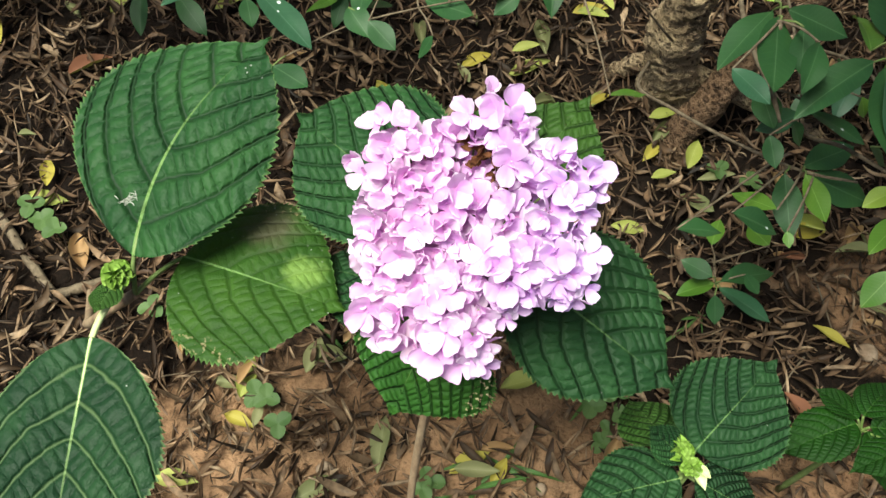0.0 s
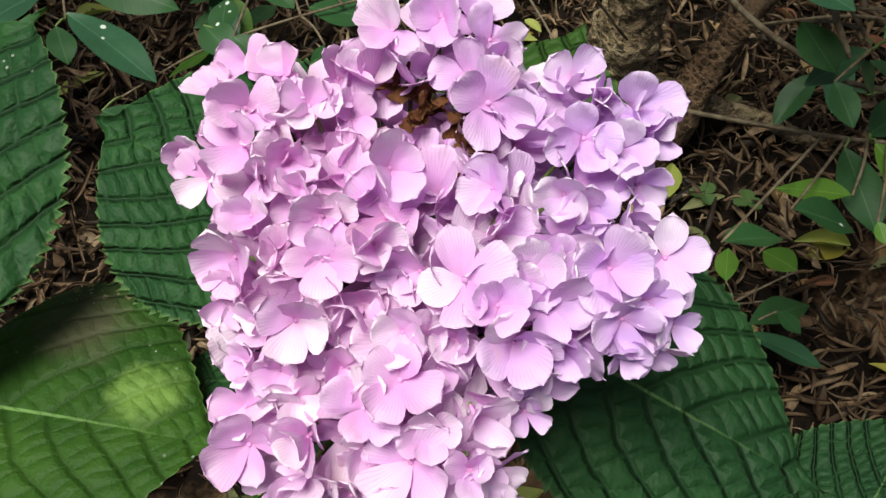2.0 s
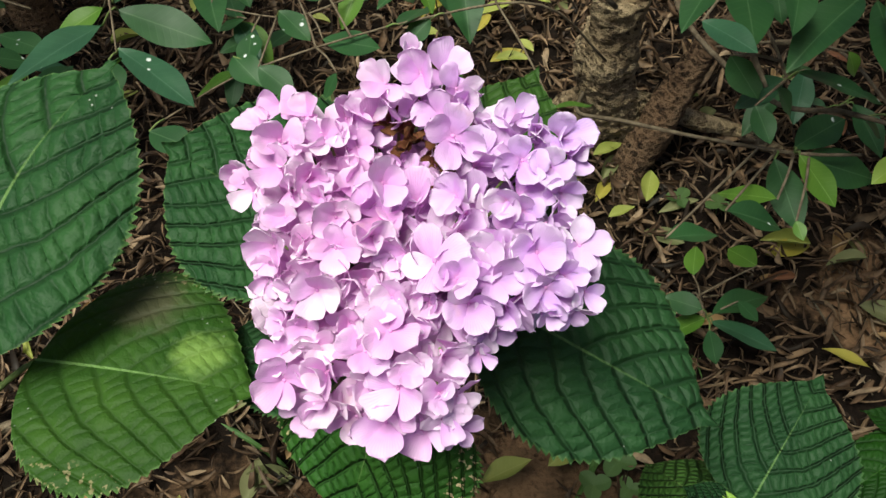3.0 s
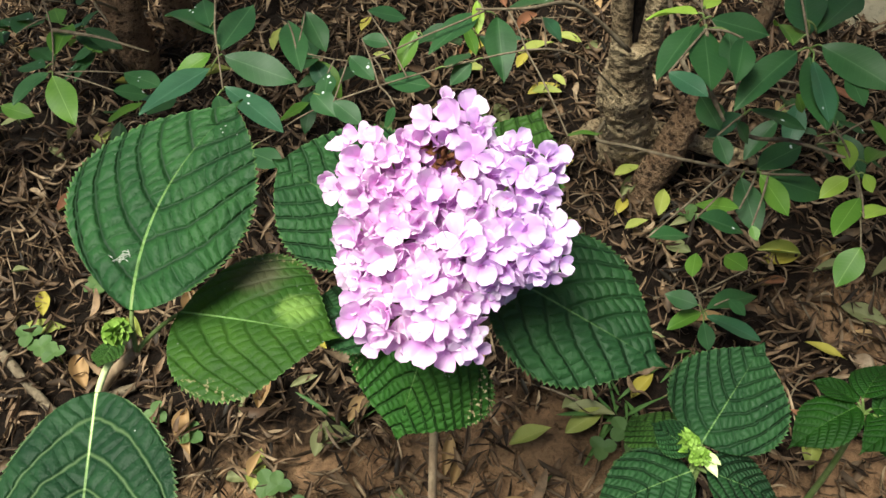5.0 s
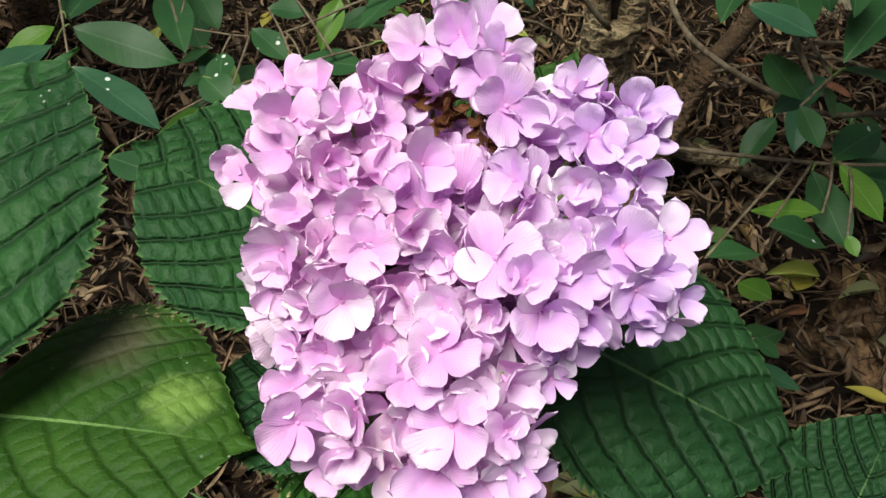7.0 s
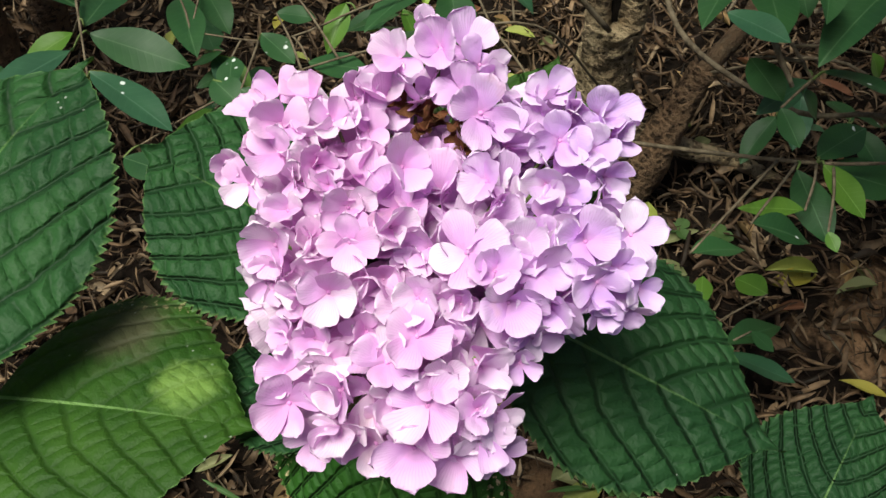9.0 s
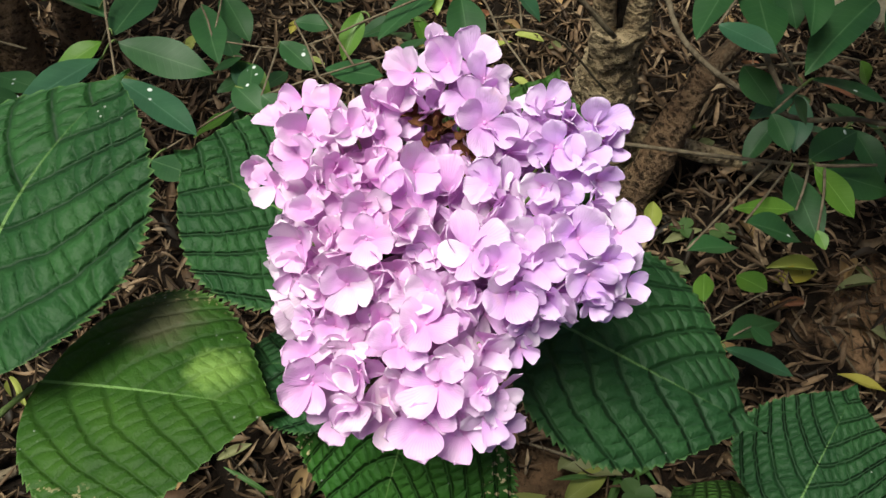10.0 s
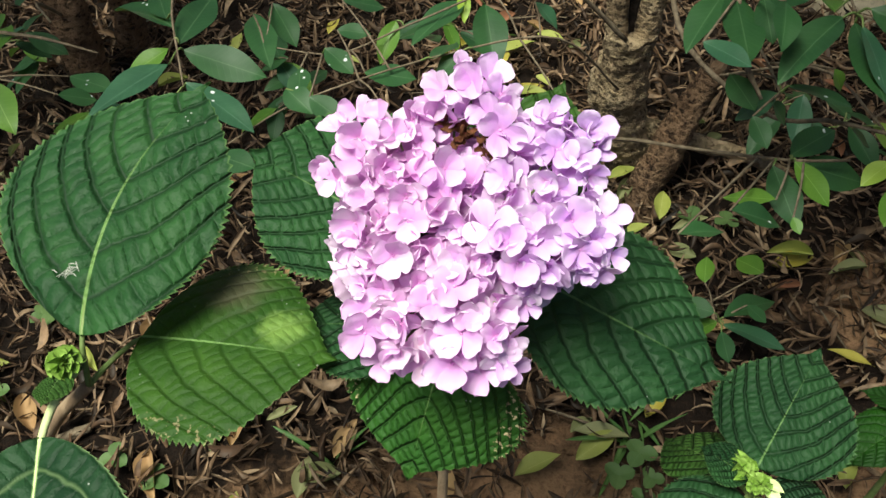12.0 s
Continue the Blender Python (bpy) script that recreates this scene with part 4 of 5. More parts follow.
# ---- shrubs with leathery leaves ----
# leaves by spray: base x, y, z, tip x, y, z and breadth, in mm
SPRAYS = {
    "A": [
        (267, 375, 401, 215, 342, 398, 21), (276, 375, 396, 268, 313, 388, 22), (280, 370, 408, 310, 324, 409, 24),
        (273, 392, 393, 289, 449, 377, 11), (288, 403, 391, 315, 482, 382, 20), (294, 404, 391, 352, 460, 382, 21),
        (272, 361, 403, 273, 318, 390, 17), (289, 346, 404, 291, 320, 398, 13),
    ],
    "B": [
        (213, 418, 400, 173, 378, 394, 20), (213, 408, 405, 205, 355, 395, 25), (220, 413, 406, 256, 395, 402, 21),
        (211, 417, 409, 184, 449, 393, 8), (215, 419, 411, 235, 437, 410, 9), (227, 398, 406, 226, 372, 391, 15),
        (176, 361, 408, 194, 335, 410, 15), (226, 372, 420, 214, 339, 416, 15),
    ],
    "C": [
        (244, 370, 358, 276, 348, 358, 18), (242, 376, 348, 217, 379, 330, 19), (216, 395, 353, 223, 366, 346, 20),
        (235, 372, 347, 247, 362, 333, 15), (218, 359, 348, 222, 339, 339, 16), (288, 395, 345, 295, 387, 332, 9),
    ],
    "D": [
        (265, 377, 289, 309, 398, 290, 19), (264, 368, 292, 279, 337, 279, 17), (252, 373, 286, 251, 324, 276, 19),
        (270, 373, 284, 319, 360, 269, 22), (239, 339, 290, 216, 367, 272, 9), (207, 336, 290, 246, 330, 278, 17),
        (165, 319, 294, 199, 323, 292, 15), (241, 319, 294, 242, 308, 290, 13),
    ],
    "E": [
        (334, 367, 287, 347, 410, 284, 12), (329, 359, 287, 306, 351, 281, 15), (342, 361, 287, 349, 350, 277, 14),
        (353, 376, 281, 388, 411, 267, 15), (317, 310, 299, 350, 332, 285, 16), (325, 333, 294, 296, 306, 289, 17),
        (365, 411, 294, 376, 390, 286, 17), (309, 290, 292, 289, 272, 274, 17), (340, 372, 281, 349, 367, 266, 9),
        (322, 401, 283, 341, 397, 265, 12),
    ],
    "F": [
        (268, 403, 63, 233, 399, 56, 24), (272, 398, 64, 316, 365, 67, 24), (270, 399, 74, 332, 421, 67, 20),
        (263, 385, 74, 264, 361, 60, 25), (262, 402, 79, 235, 420, 79, 19), (323, 439, 75, 310, 471, 66, 19),
        (294, 406, 77, 304, 386, 75, 17), (268, 440, 73, 280, 470, 75, 15),
    ],
    "G": [
        (-146, 539, 293, -97, 493, 281, 24), (-150, 585, 291, -87, 557, 276, 26), (-162, 580, 284, -227, 540, 281, 32),
        (-152, 587, 296, -124, 650, 299, 26), (-158, 611, 297, -214, 684, 290, 26), (-164, 603, 282, -203, 584, 274, 17),
        (-162, 618, 299, -175, 675, 297, 19), (-153, 533, 290, -147, 510, 281, 21),
    ],
    "H": [
        (104, 634, 264, 100, 567, 249, 26), (89, 650, 261, 33, 601, 263, 24), (87, 652, 273, 84, 623, 256, 11),
        (24, 621, 268, 4, 593, 249, 16), (-10, 561, 264, 31, 548, 262, 23), (-39, 588, 273, -19, 563, 265, 18),
        (-61, 577, 265, -66, 545, 261, 19), (-55, 521, 279, -33, 500, 270, 23), (-81, 681, 261, -64, 641, 243, 22),
        (-98, 666, 262, -86, 592, 265, 23),
    ],
    "H2": [
        (-27, 614, 271, 0, 605, 271, 15), (71, 572, 263, 48, 561, 250, 19), (-128, 476, 274, -99, 455, 275, 20),
        (137, 459, 267, 172, 479, 248, 8), (142, 609, 277, 160, 589, 264, 17), (-3, 510, 275, -15, 501, 259, 21),
        (-73, 541, 274, -56, 512, 274, 19), (-19, 651, 275, 18, 651, 263, 24), (113, 627, 275, 168, 668, 258, 26),
        (47, 565, 266, 71, 598, 256, 20),
    ],
    "I": [
        (-341, 668, 228, -317, 611, 211, 26), (-346, 673, 228, -380, 641, 227, 24), (-350, 680, 229, -388, 708, 218, 21),
        (-352, 709, 214, -392, 768, 200, 21), (-343, 701, 227, -341, 766, 230, 24), (-380, 774, 224, -426, 801, 216, 22),
        (-274, 675, 216, -233, 648, 216, 22), (-276, 635, 227, -248, 644, 210, 20), (-340, 806, 214, -330, 848, 214, 22),
        (-392, 747, 227, -383, 803, 215, 28),
    ],
}

SHAPES = {}


def shrub_leaf(parent, row, skin, rng, label=""):
    b, t, w = Vector(row[:3]) / 1000, Vector(row[3:6]) / 1000, row[6] / 1000
    k = (skin.name, rng.randrange(3))
    if k not in SHAPES:
        SHAPES[k] = plain_leaf("leaf", skin, 0.40, (0.18, 0.35, 0.10)[k[1]], (0.10, 0.18, 0.04)[k[1]], 0.0, k[1])
    s = (t - b).length
    broad = min(1.6, max(0.85, 1.15 * w / (0.40 * s)))
    return hang("leaf", SHAPES[k], parent, aim(b, t, rng.uniform(-22, 22)) @ Matrix.Diagonal((s * broad, s, s, 1)), label)


def twig_with_leaves(parent, line, rows, skins, rng, r0=0.0022, r1=0.001):
    """A twig along a line; each leaf hangs from its nearest point by a short stalk."""
    pts = bend(line, 5)
    bm = bmesh.new()
    tube(bm, pts, r0 * 0.75, r1 * 0.75, 7, 0.12, rng.randrange(999))
    part("twig", bm, TWIG, parent)
    for i, row in enumerate(rows):
        b = Vector(row[:3]) / 1000
        near = min(pts, key=lambda q: (q - b).length)
        if (near - b).length > 0.002:
            bm = bmesh.new()
            far = (near - b).length > 0.022
            tube(bm, bend([near, near.lerp(b, 0.5) + Vector((0.001, 0, 0.002)), b], 3), 0.0010 if far else 0.0009, 0.0007, 5)
            part("twiglet" if far else "leaf_stalk", bm, TWIG if far else SHRUB_STALK, parent)
        shrub_leaf(parent, row, skins[i % len(skins)], rng)


def build_right_shrub():
    root = Vector((0.245, 0.640, 0.0))
    shrub = stand("shrub", root, "evergreen shrub with a gnarled brown trunk and glossy leaves", "shrub")
    rng = random.Random(21)
    bm = bmesh.new()
    gnarled(bm, bend([(0.266, 0.690, -0.03), (0.263, 0.682, 0.03), (0.254, 0.672, 0.09), (0.250, 0.668, 0.14), (0.250, 0.664, 0.195)], 26), 0.036, 0.023, 4, 0.26)
    part("trunk", bm, BARK, shrub, "rough grey-brown trunk, split at the top")
    for k, (line, r0, r1) in enumerate((([(0.241, 0.664, 0.16), (0.236, 0.662, 0.22), (0.231, 0.668, 0.33)], 0.013, 0.009), ([(0.262, 0.664, 0.16), (0.272, 0.664, 0.23), (0.286, 0.680, 0.36)], 0.015, 0.010))):
        bm = bmesh.new()
        gnarled(bm, bend(line, 18), r0, r1, 14 + k, 0.3)
        part("trunk_fork", bm, BARK, shrub)
    # a solid near-black plug between the forks stands for the cavity's shade
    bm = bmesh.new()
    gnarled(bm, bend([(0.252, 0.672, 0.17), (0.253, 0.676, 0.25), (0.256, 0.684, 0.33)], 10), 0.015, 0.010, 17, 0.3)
    part("hollow_shade", bm, SPLIT_SHADE, shrub, "near-black plug standing for the shade inside the split")
    roots = [[(0.258, 0.715, 0.05), (0.250, 0.685, 0.015), (0.235, 0.66, -0.02)], [(0.250, 0.695, 0.06), (0.320, 0.655, 0.05), (0.400, 0.640, 0.02), (0.47, 0.62, -0.02)],
             [(0.255, 0.71, 0.04), (0.215, 0.72, 0.005), (0.18, 0.72, -0.02)]]
    for k, line in enumerate(roots):
        bm = bmesh.new()
        tube(bm, bend(line, 6), (0.020, 0.013, 0.014)[k], 0.006, 10, 0.14, 30 + k)
        part("root", bm, BARK, shrub)
    stems = [[(0.255, 0.600, -0.02), (0.285, 0.625, 0.03), (0.318, 0.645, 0.085), (0.345, 0.655, 0.135)]]
    for k, line in enumerate(stems):
        bm = bmesh.new()
        gnarled(bm, bend(line, 22), 0.021, 0.014, 40 + k, 0.32)
        part("side_trunk", bm, BARK_SHAGGY, shrub, "leaning side trunk with rough brown bark")
    # limbs rise out of sight to hold up the added shade foliage
    limbs = [[(0.343, 0.655, 0.130), (0.385, 0.665, 0.19), (0.43, 0.69, 0.34), (0.47, 0.68, 0.52), (0.48, 0.64, 0.62), (0.44, 0.54, 0.76), (0.42, 0.42, 0.90), (0.30, 0.34, 1.00)], [(0.286, 0.680, 0.35), (0.290, 0.685, 0.5), (0.30, 0.66, 0.66), (0.32, 0.56, 0.78)]]
    for k, line in enumerate(limbs):
        bm = bmesh.new()
        tube(bm, bend(line, 6), 0.009, 0.003, 9, 0.12, 70 + k)
        part("limb", bm, BARK_BROWN, shrub)
    D, L, N, B = SHRUB_DARK, SHRUB_LIGHT, SHRUB_NEW, SHRUB_BLUE
    twig_with_leaves(shrub, [(0.268, 0.652, 0.34), (0.30, 0.55, 0.40), (0.292, 0.45, 0.405), (0.277, 0.378, 0.400)], SPRAYS["A"], [D, D, D, L, D, D, B, D], rng)
    twig_with_leaves(shrub, [(0.266, 0.655, 0.36), (0.24, 0.54, 0.42), (0.22, 0.45, 0.415), (0.214, 0.405, 0.404)], SPRAYS["B"], [D, D, D, N, N, D, B, D], rng)
    twig_with_leaves(shrub, [(0.262, 0.650, 0.28), (0.262, 0.52, 0.33), (0.250, 0.42, 0.345), (0.240, 0.372, 0.352)], SPRAYS["C"], [D, B, D, D, D, L], rng)
    twig_with_leaves(shrub, [(0.232, 0.668, 0.08), (0.196, 0.575, 0.145), (0.202, 0.495, 0.210), (0.230, 0.421, 0.26), (0.264, 0.374, 0.288), (0.300, 0.362, 0.292)], SPRAYS["D"], [D, L, D, D, L, D, D, L], rng, 0.0026, 0.0013)
    twig_with_leaves(shrub, [(0.345, 0.665, 0.12), (0.36, 0.52, 0.24), (0.345, 0.41, 0.28), (0.336, 0.362, 0.286)], SPRAYS["E"], [N, N, N, L, N, L, L, L, N, D], rng)
    for k in range(2):
        x, y, z = rng.uniform(0.30, 0.52), rng.uniform(0.42, 0.78), rng.uniform(0.06, 0.20)
        rows = []
        for q in range(5):
            a, s = rng.uniform(0, 6.28), rng.uniform(34, 56)
            bx, by, bz = x * 1000 + rng.uniform(-22, 22), y * 1000 + rng.uniform(-22, 22), z * 1000 + rng.uniform(-15, 15)
            rows.append((bx, by, bz, bx + s * math.cos(a), by + s * math.sin(a), bz - rng.uniform(0, 22), s * 0.42))
        twig_with_leaves(shrub, [(x + 0.02, y + 0.07, -0.01), (x + 0.01, y + 0.03, z * 0.6), (x, y, z)], rows, [D, D, B, D, D], rng, 0.0016, 0.0008)
    bare = [[(0.268, 0.652, 0.30), (0.269, 0.582, 0.24), (0.257, 0.413, 0.30), (0.276, 0.363, 0.33), (0.297, 0.327, 0.345)],
            [(0.240, 0.640, 0.20), (0.18, 0.63, 0.27), (0.123, 0.593, 0.30), (0.08, 0.60, 0.30)],
            [(0.214, 0.405, 0.404), (0.211, 0.374, 0.382), (0.221, 0.360, 0.360)]]
    for k, line in enumerate(bare):
        bm = bmesh.new()
        tube(bm, bend(line, 6), 0.0026, 0.0011, 8, 0.18, 60 + k)
        part("branch", bm, TWIG, shrub)
    twig_with_leaves(shrub, [(0.08, 0.60, 0.30), (0.09, 0.63, 0.275), (0.03, 0.615, 0.265), (-0.03, 0.59, 0.265), (-0.09, 0.62, 0.26)], SPRAYS["H"], [D, D, N, L, D, D, D, D, D, D], rng, 0.0016, 0.0008)
    twig_with_leaves(shrub, [(0.235, 0.63, 0.15), (0.16, 0.59, 0.25), (0.06, 0.57, 0.265), (-0.06, 0.53, 0.27), (-0.12, 0.49, 0.27)], SPRAYS["H2"], [D, D, D, L, B, D, D, D, D, D], rng, 0.0016, 0.0008)


def build_left_shrub():
    root = Vector((-0.345, 0.955, 0.0))
    shrub = stand("shrub", root, "shrub with a thick brown trunk and drooping glossy sprays", "shrub")
    rng = random.Random(22)
    bm = bmesh.new()
    gnarled(bm, bend([(-0.345, 0.950, -0.03), (-0.346, 0.955, 0.06), (-0.350, 0.985, 0.2), (-0.358, 1.02, 0.45)], 20), 0.026, 0.022, 6, 0.24)
    part("trunk", bm, BARK_SHAGGY, shrub, "rough brown trunk")
    bm = bmesh.new()
    gnarled(bm, bend([(-0.300, 1.02, -0.03), (-0.295, 1.03, 0.10), (-0.290, 1.06, 0.40)], 16), 0.022, 0.018, 9, 0.24)
    part("side_trunk", bm, BARK_SHAGGY, shrub, "dark brown second trunk")
    # unseen limb, added to carry the left shade foliage
    bm = bmesh.new()
    tube(bm, bend([(-0.357, 1.015, 0.42), (-0.36, 0.98, 0.58), (-0.33, 0.82, 0.76), (-0.30, 0.66, 0.88)], 6), 0.014, 0.004, 9, 0.12, 75)
    part("limb", bm, BARK_BROWN, shrub)
    D, L, B = SHRUB_DARK, SHRUB_LIGHT, SHRUB_BLUE
    twig_with_leaves(shrub, [(-0.362, 0.98, 0.18), (-0.25, 0.80, 0.36), (-0.158, 0.645, 0.34), (-0.155, 0.60, 0.305), (-0.150, 0.545, 0.285)], SPRAYS["G"], [B, D, B, D, D, L, D, D], rng)
    twig_with_leaves(shrub, [(-0.36, 0.975, 0.12), (-0.38, 0.85, 0.24), (-0.352, 0.74, 0.232), (-0.342, 0.675, 0.226)], SPRAYS["I"], [L, D, D, D, L, D, D, D, D, D], rng)
    for k, line in enumerate([[(-0.352, 0.96, 0.10), (-0.33, 0.83, 0.20), (-0.30, 0.76, 0.22)], [(-0.352, 0.74, 0.232), (-0.30, 0.72, 0.23), (-0.25, 0.70, 0.22)]]):
        bm = bmesh.new()
        tube(bm, bend(line, 6), 0.0022, 0.0010, 7, 0.18, 70 + k)
        part("branch", bm, TWIG, shrub)
    # lower, shaded growth between the trunks
    for k in range(16):
        x, y, z = rng.uniform(-0.62, 0.20), rng.uniform(0.72, 1.25), rng.uniform(0.05, 0.20)
        rows = []
        for q in range(6):
            a, s = rng.uniform(0, 6.28), rng.uniform(34, 58)
            bx, by, bz = x * 1000 + rng.uniform(-25, 25), y * 1000 + rng.uniform(-25, 25), z * 1000 + rng.uniform(-15, 15)
            rows.append((bx, by, bz, bx + s * math.cos(a), by + s * math.sin(a), bz - rng.uniform(0, 22), s * 0.42))
        twig_with_leaves(shrub, [(x + 0.02, y + 0.09, -0.01), (x + 0.01, y + 0.04, z * 0.6), (x, y, z)], rows, [D, D, D, B, D, L], rng, 0.0016, 0.0008)


def build_ground_sprig():
    shrub = stand("seedling", (0.283, 0.462, 0.0), "small seedling sprig with green and bluish leaves", "seedling")
    rng = random.Random(23)
    D, L, B = SHRUB_DARK, SHRUB_LIGHT, SHRUB_BLUE
    twig_with_leaves(shrub, [(0.283, 0.462, 0.0), (0.277, 0.440, 0.045), (0.268, 0.402, 0.066)], SPRAYS["F"], [L, B, D, D, D, L, D, L], rng, 0.0016, 0.001)


def build_herb():
    base = Vector((0.318, 0.225, 0.0))
    herb = stand("herb", base, "bright green broad-leaved herb growing out of the soil", "plant")
    rng = random.Random(24)
    node = Vector((0.314, 0.217, 0.185))
    bm = bmesh.new()
    tube(bm, bend([base, (0.318, 0.22, 0.1), node], 5), 0.003, 0.002, 8)
    part("stem", bm, STALK, herb)
    me = toothed_leaf("leaf", 1.0, 0.72, HERB, 3, 18, fold=0.28, droop=0.26, wave=0.035, quilt=0.010)
    for b, t in (((0.306, 0.218, 0.196), (0.250, 0.201, 0.195)), ((0.308, 0.221, 0.197), (0.286, 0.249, 0.198)), ((0.312, 0.223, 0.198), (0.342, 0.254, 0.200)), ((0.335, 0.197, 0.205), (0.292, 0.186, 0.204)), ((0.316, 0.214, 0.190), (0.330, 0.168, 0.190)), ((0.318, 0.217, 0.192), (0.368, 0.214, 0.190))):
        s = (Vector(t) - Vector(b)).length
        bm = bmesh.new()
        tube(bm, bend([node, node.lerp(Vector(b), 0.5), b], 3), 0.0012, 0.001, 6)
        part("leaf_stalk", bm, STALK, herb)
        hang("leaf", me, herb, aim(b, t, rng.uniform(-24, 24)) @ Matrix.Diagonal((s, s, s, 1)))


build_right_shrub()
build_left_shrub()
build_ground_sprig()
build_herb()


def build_shade_crowns():
    """Unseen leafy heads added above the sprays to shade the ground and background."""
    rng = np.random.RandomState(9)
    # the third head is placed to block sun from the soil on the right
    for cx, cy, cz, rx, ry, rz, many in ((0.52, 0.54, 0.79, 0.34, 0.32, 0.14, 700), (-0.46, 0.74, 0.90, 0.38, 0.24, 0.16, 750), (0.28, 0.33, 1.00, 0.22, 0.22, 0.11, 1600)):
        verts, faces = [], []
        for k in range(many):
            d = rng.normal(size=3)
            d *= rng.uniform(0.35, 1.0) / np.linalg.norm(d)
            p = np.array((cx + d[0] * rx, cy + d[1] * ry, cz + d[2] * rz))
            a, s, fall = rng.uniform(0, 6.283), rng.uniform(0.040, 0.062), rng.uniform(-0.6, 0.2)
            along = np.array((math.cos(a), math.sin(a), fall)) * s
            across = np.array((-math.sin(a), math.cos(a), rng.uniform(-0.4, 0.4))) * s * 0.2
            i = len(verts)
            verts += [tuple(p), tuple(p + along * 0.45 + across), tuple(p + along), tuple(p + along * 0.45 - across), tuple(p + along * 0.5 - np.array((0, 0, 0.004)))]
            faces += [(i, i + 4, i + 1), (i + 1, i + 4, i + 2), (i + 2, i + 4, i + 3), (i + 3, i + 4, i)]
        me = bpy.data.meshes.new("foliage")
        me.from_pydata(verts, [], faces)
        me.materials.append(SHRUB_DARK)
        tagged(new("foliage", me), "unseen dark green foliage added overhead to shade the ground", "foliage", "", "stuff")


build_shade_crowns()


# ---- fallen leaves and ground cover ----
def fallen_leaf(x, y, angle, length, skin, label, slim=0.42, lift=0.006, curl=0.3, seed=0, tip=0.0):
    me = plain_leaf("fallen_leaf", skin, slim, 0.15, 0.10, curl, seed)
    thing("fallen_leaf", me, pose(x, y, ground_height(x, y) + lift + 0.006, tip, random.Random(seed).uniform(-18, 18), angle) @ Matrix.Diagonal((length, length, length, 1)), label, "leaf", "leaves fallen on the soil")


def build_fallen():
    yellow, pale, faded = "yellow fallen leaf lying on the litter", "yellow-green fallen leaf lying on the soil", "faded grey-green fallen leaf on the litter"
    rows = [
        (0.368, 0.492, -88, 0.044, YELLOW, yellow), (0.065, 0.312, -75, 0.045, YELLOW_GREEN, pale), (-0.412, 0.535, 10, 0.036, YELLOW, yellow),
        (0.190, 0.345, -50, 0.036, YELLOW, yellow), (0.018, 0.232, -62, 0.042, YELLOW, yellow), (0.055, 0.220, -30, 0.030, YELLOW, yellow),
        (-0.178, 0.300, -12, 0.042, YELLOW_GREEN, pale), (-0.190, 0.284, -115, 0.032, YELLOW, yellow), (-0.245, 0.222, -95, 0.042, YELLOW_GREEN, pale),
        (-0.515, 0.715, 8, 0.060, YELLOW, yellow), (-0.392, 0.785, -20, 0.055, YELLOW_GREEN, pale), (0.165, 0.800, -80, 0.045, YELLOW, yellow),
        (0.085, 0.705, -65, 0.055, YELLOW_GREEN, pale), (0.180, 0.660, -30, 0.028, YELLOW_GREEN, pale), (0.205, 0.412, -95, 0.036, FADED, faded),
        (-0.041, 0.285, 175, 0.055, FADED, faded), (-0.118, 0.325, -20, 0.040, FADED, faded), (-0.205, 0.318, -100, 0.034, FADED, faded),
        (0.125, 0.345, -110, 0.050, FADED, faded), (0.120, 0.318, -65, 0.046, YELLOW_GREEN, pale), (0.430, 0.425, -130, 0.048, FADED, faded),
        (0.335, 0.255, -25, 0.042, YELLOW_GREEN, pale), (-0.435, 0.520, -95, 0.052, YELLOW_GREEN, pale), (-0.245, 0.395, -170, 0.055, TAN, "tan curled dry leaf on the soil"),
        (-0.350, 0.432, 20, 0.046, TAN, "tan curled dry leaf on the soil"), (-0.425, 0.690, -60, 0.055, RUSSET, "reddish brown dry leaf on the litter"), (-0.120, 0.205, -60, 0.045, FADED, faded),
        (0.030, 0.715, -60, 0.040, YELLOW, yellow), (-0.05, 0.66, 30, 0.036, YELLOW, yellow), (0.12, 0.86, 75, 0.04, YELLOW_GREEN, pale),
        (-0.27, 0.80, -60, 0.05, YELLOW_GREEN, pale), (0.30, 0.52, 60, 0.04, FADED, faded), (0.22, 0.49, 80, 0.035, YELLOW_GREEN, pale),
    ]
    more = [(0.169, 0.791, -103, 0.038), (0.089, 0.729, -73, 0.034), (0.176, 0.655, -59, 0.026), (0.232, 0.551, -75, 0.029),
            (0.202, 0.820, -152, 0.026), (0.222, 0.900, -128, 0.037), (0.163, 0.868, -75, 0.055),
            (0.158, 0.840, -37, 0.033), (0.239, 0.634, -77, 0.036), (0.274, 0.566, -24, 0.041), (-0.163, 0.938, -12, 0.050), (-0.028, 0.908, -126, 0.027), (-0.041, 0.961, -30, 0.034)]
    rows += [(x, y, a, s, YELLOW if k % 5 == 2 else YELLOW_GREEN, yellow if k % 5 == 2 else pale) for k, (x, y, a, s) in enumerate(more)]
    for i, (x, y, a, s, skin, label) in enumerate(rows):
        fallen_leaf(x, y, a, s, skin, label, 0.42 if s < 0.05 else 0.34, 0.006 if i < 33 else 0.018, 0.5 if skin in (TAN, RUSSET) else 0.2, i, 8)


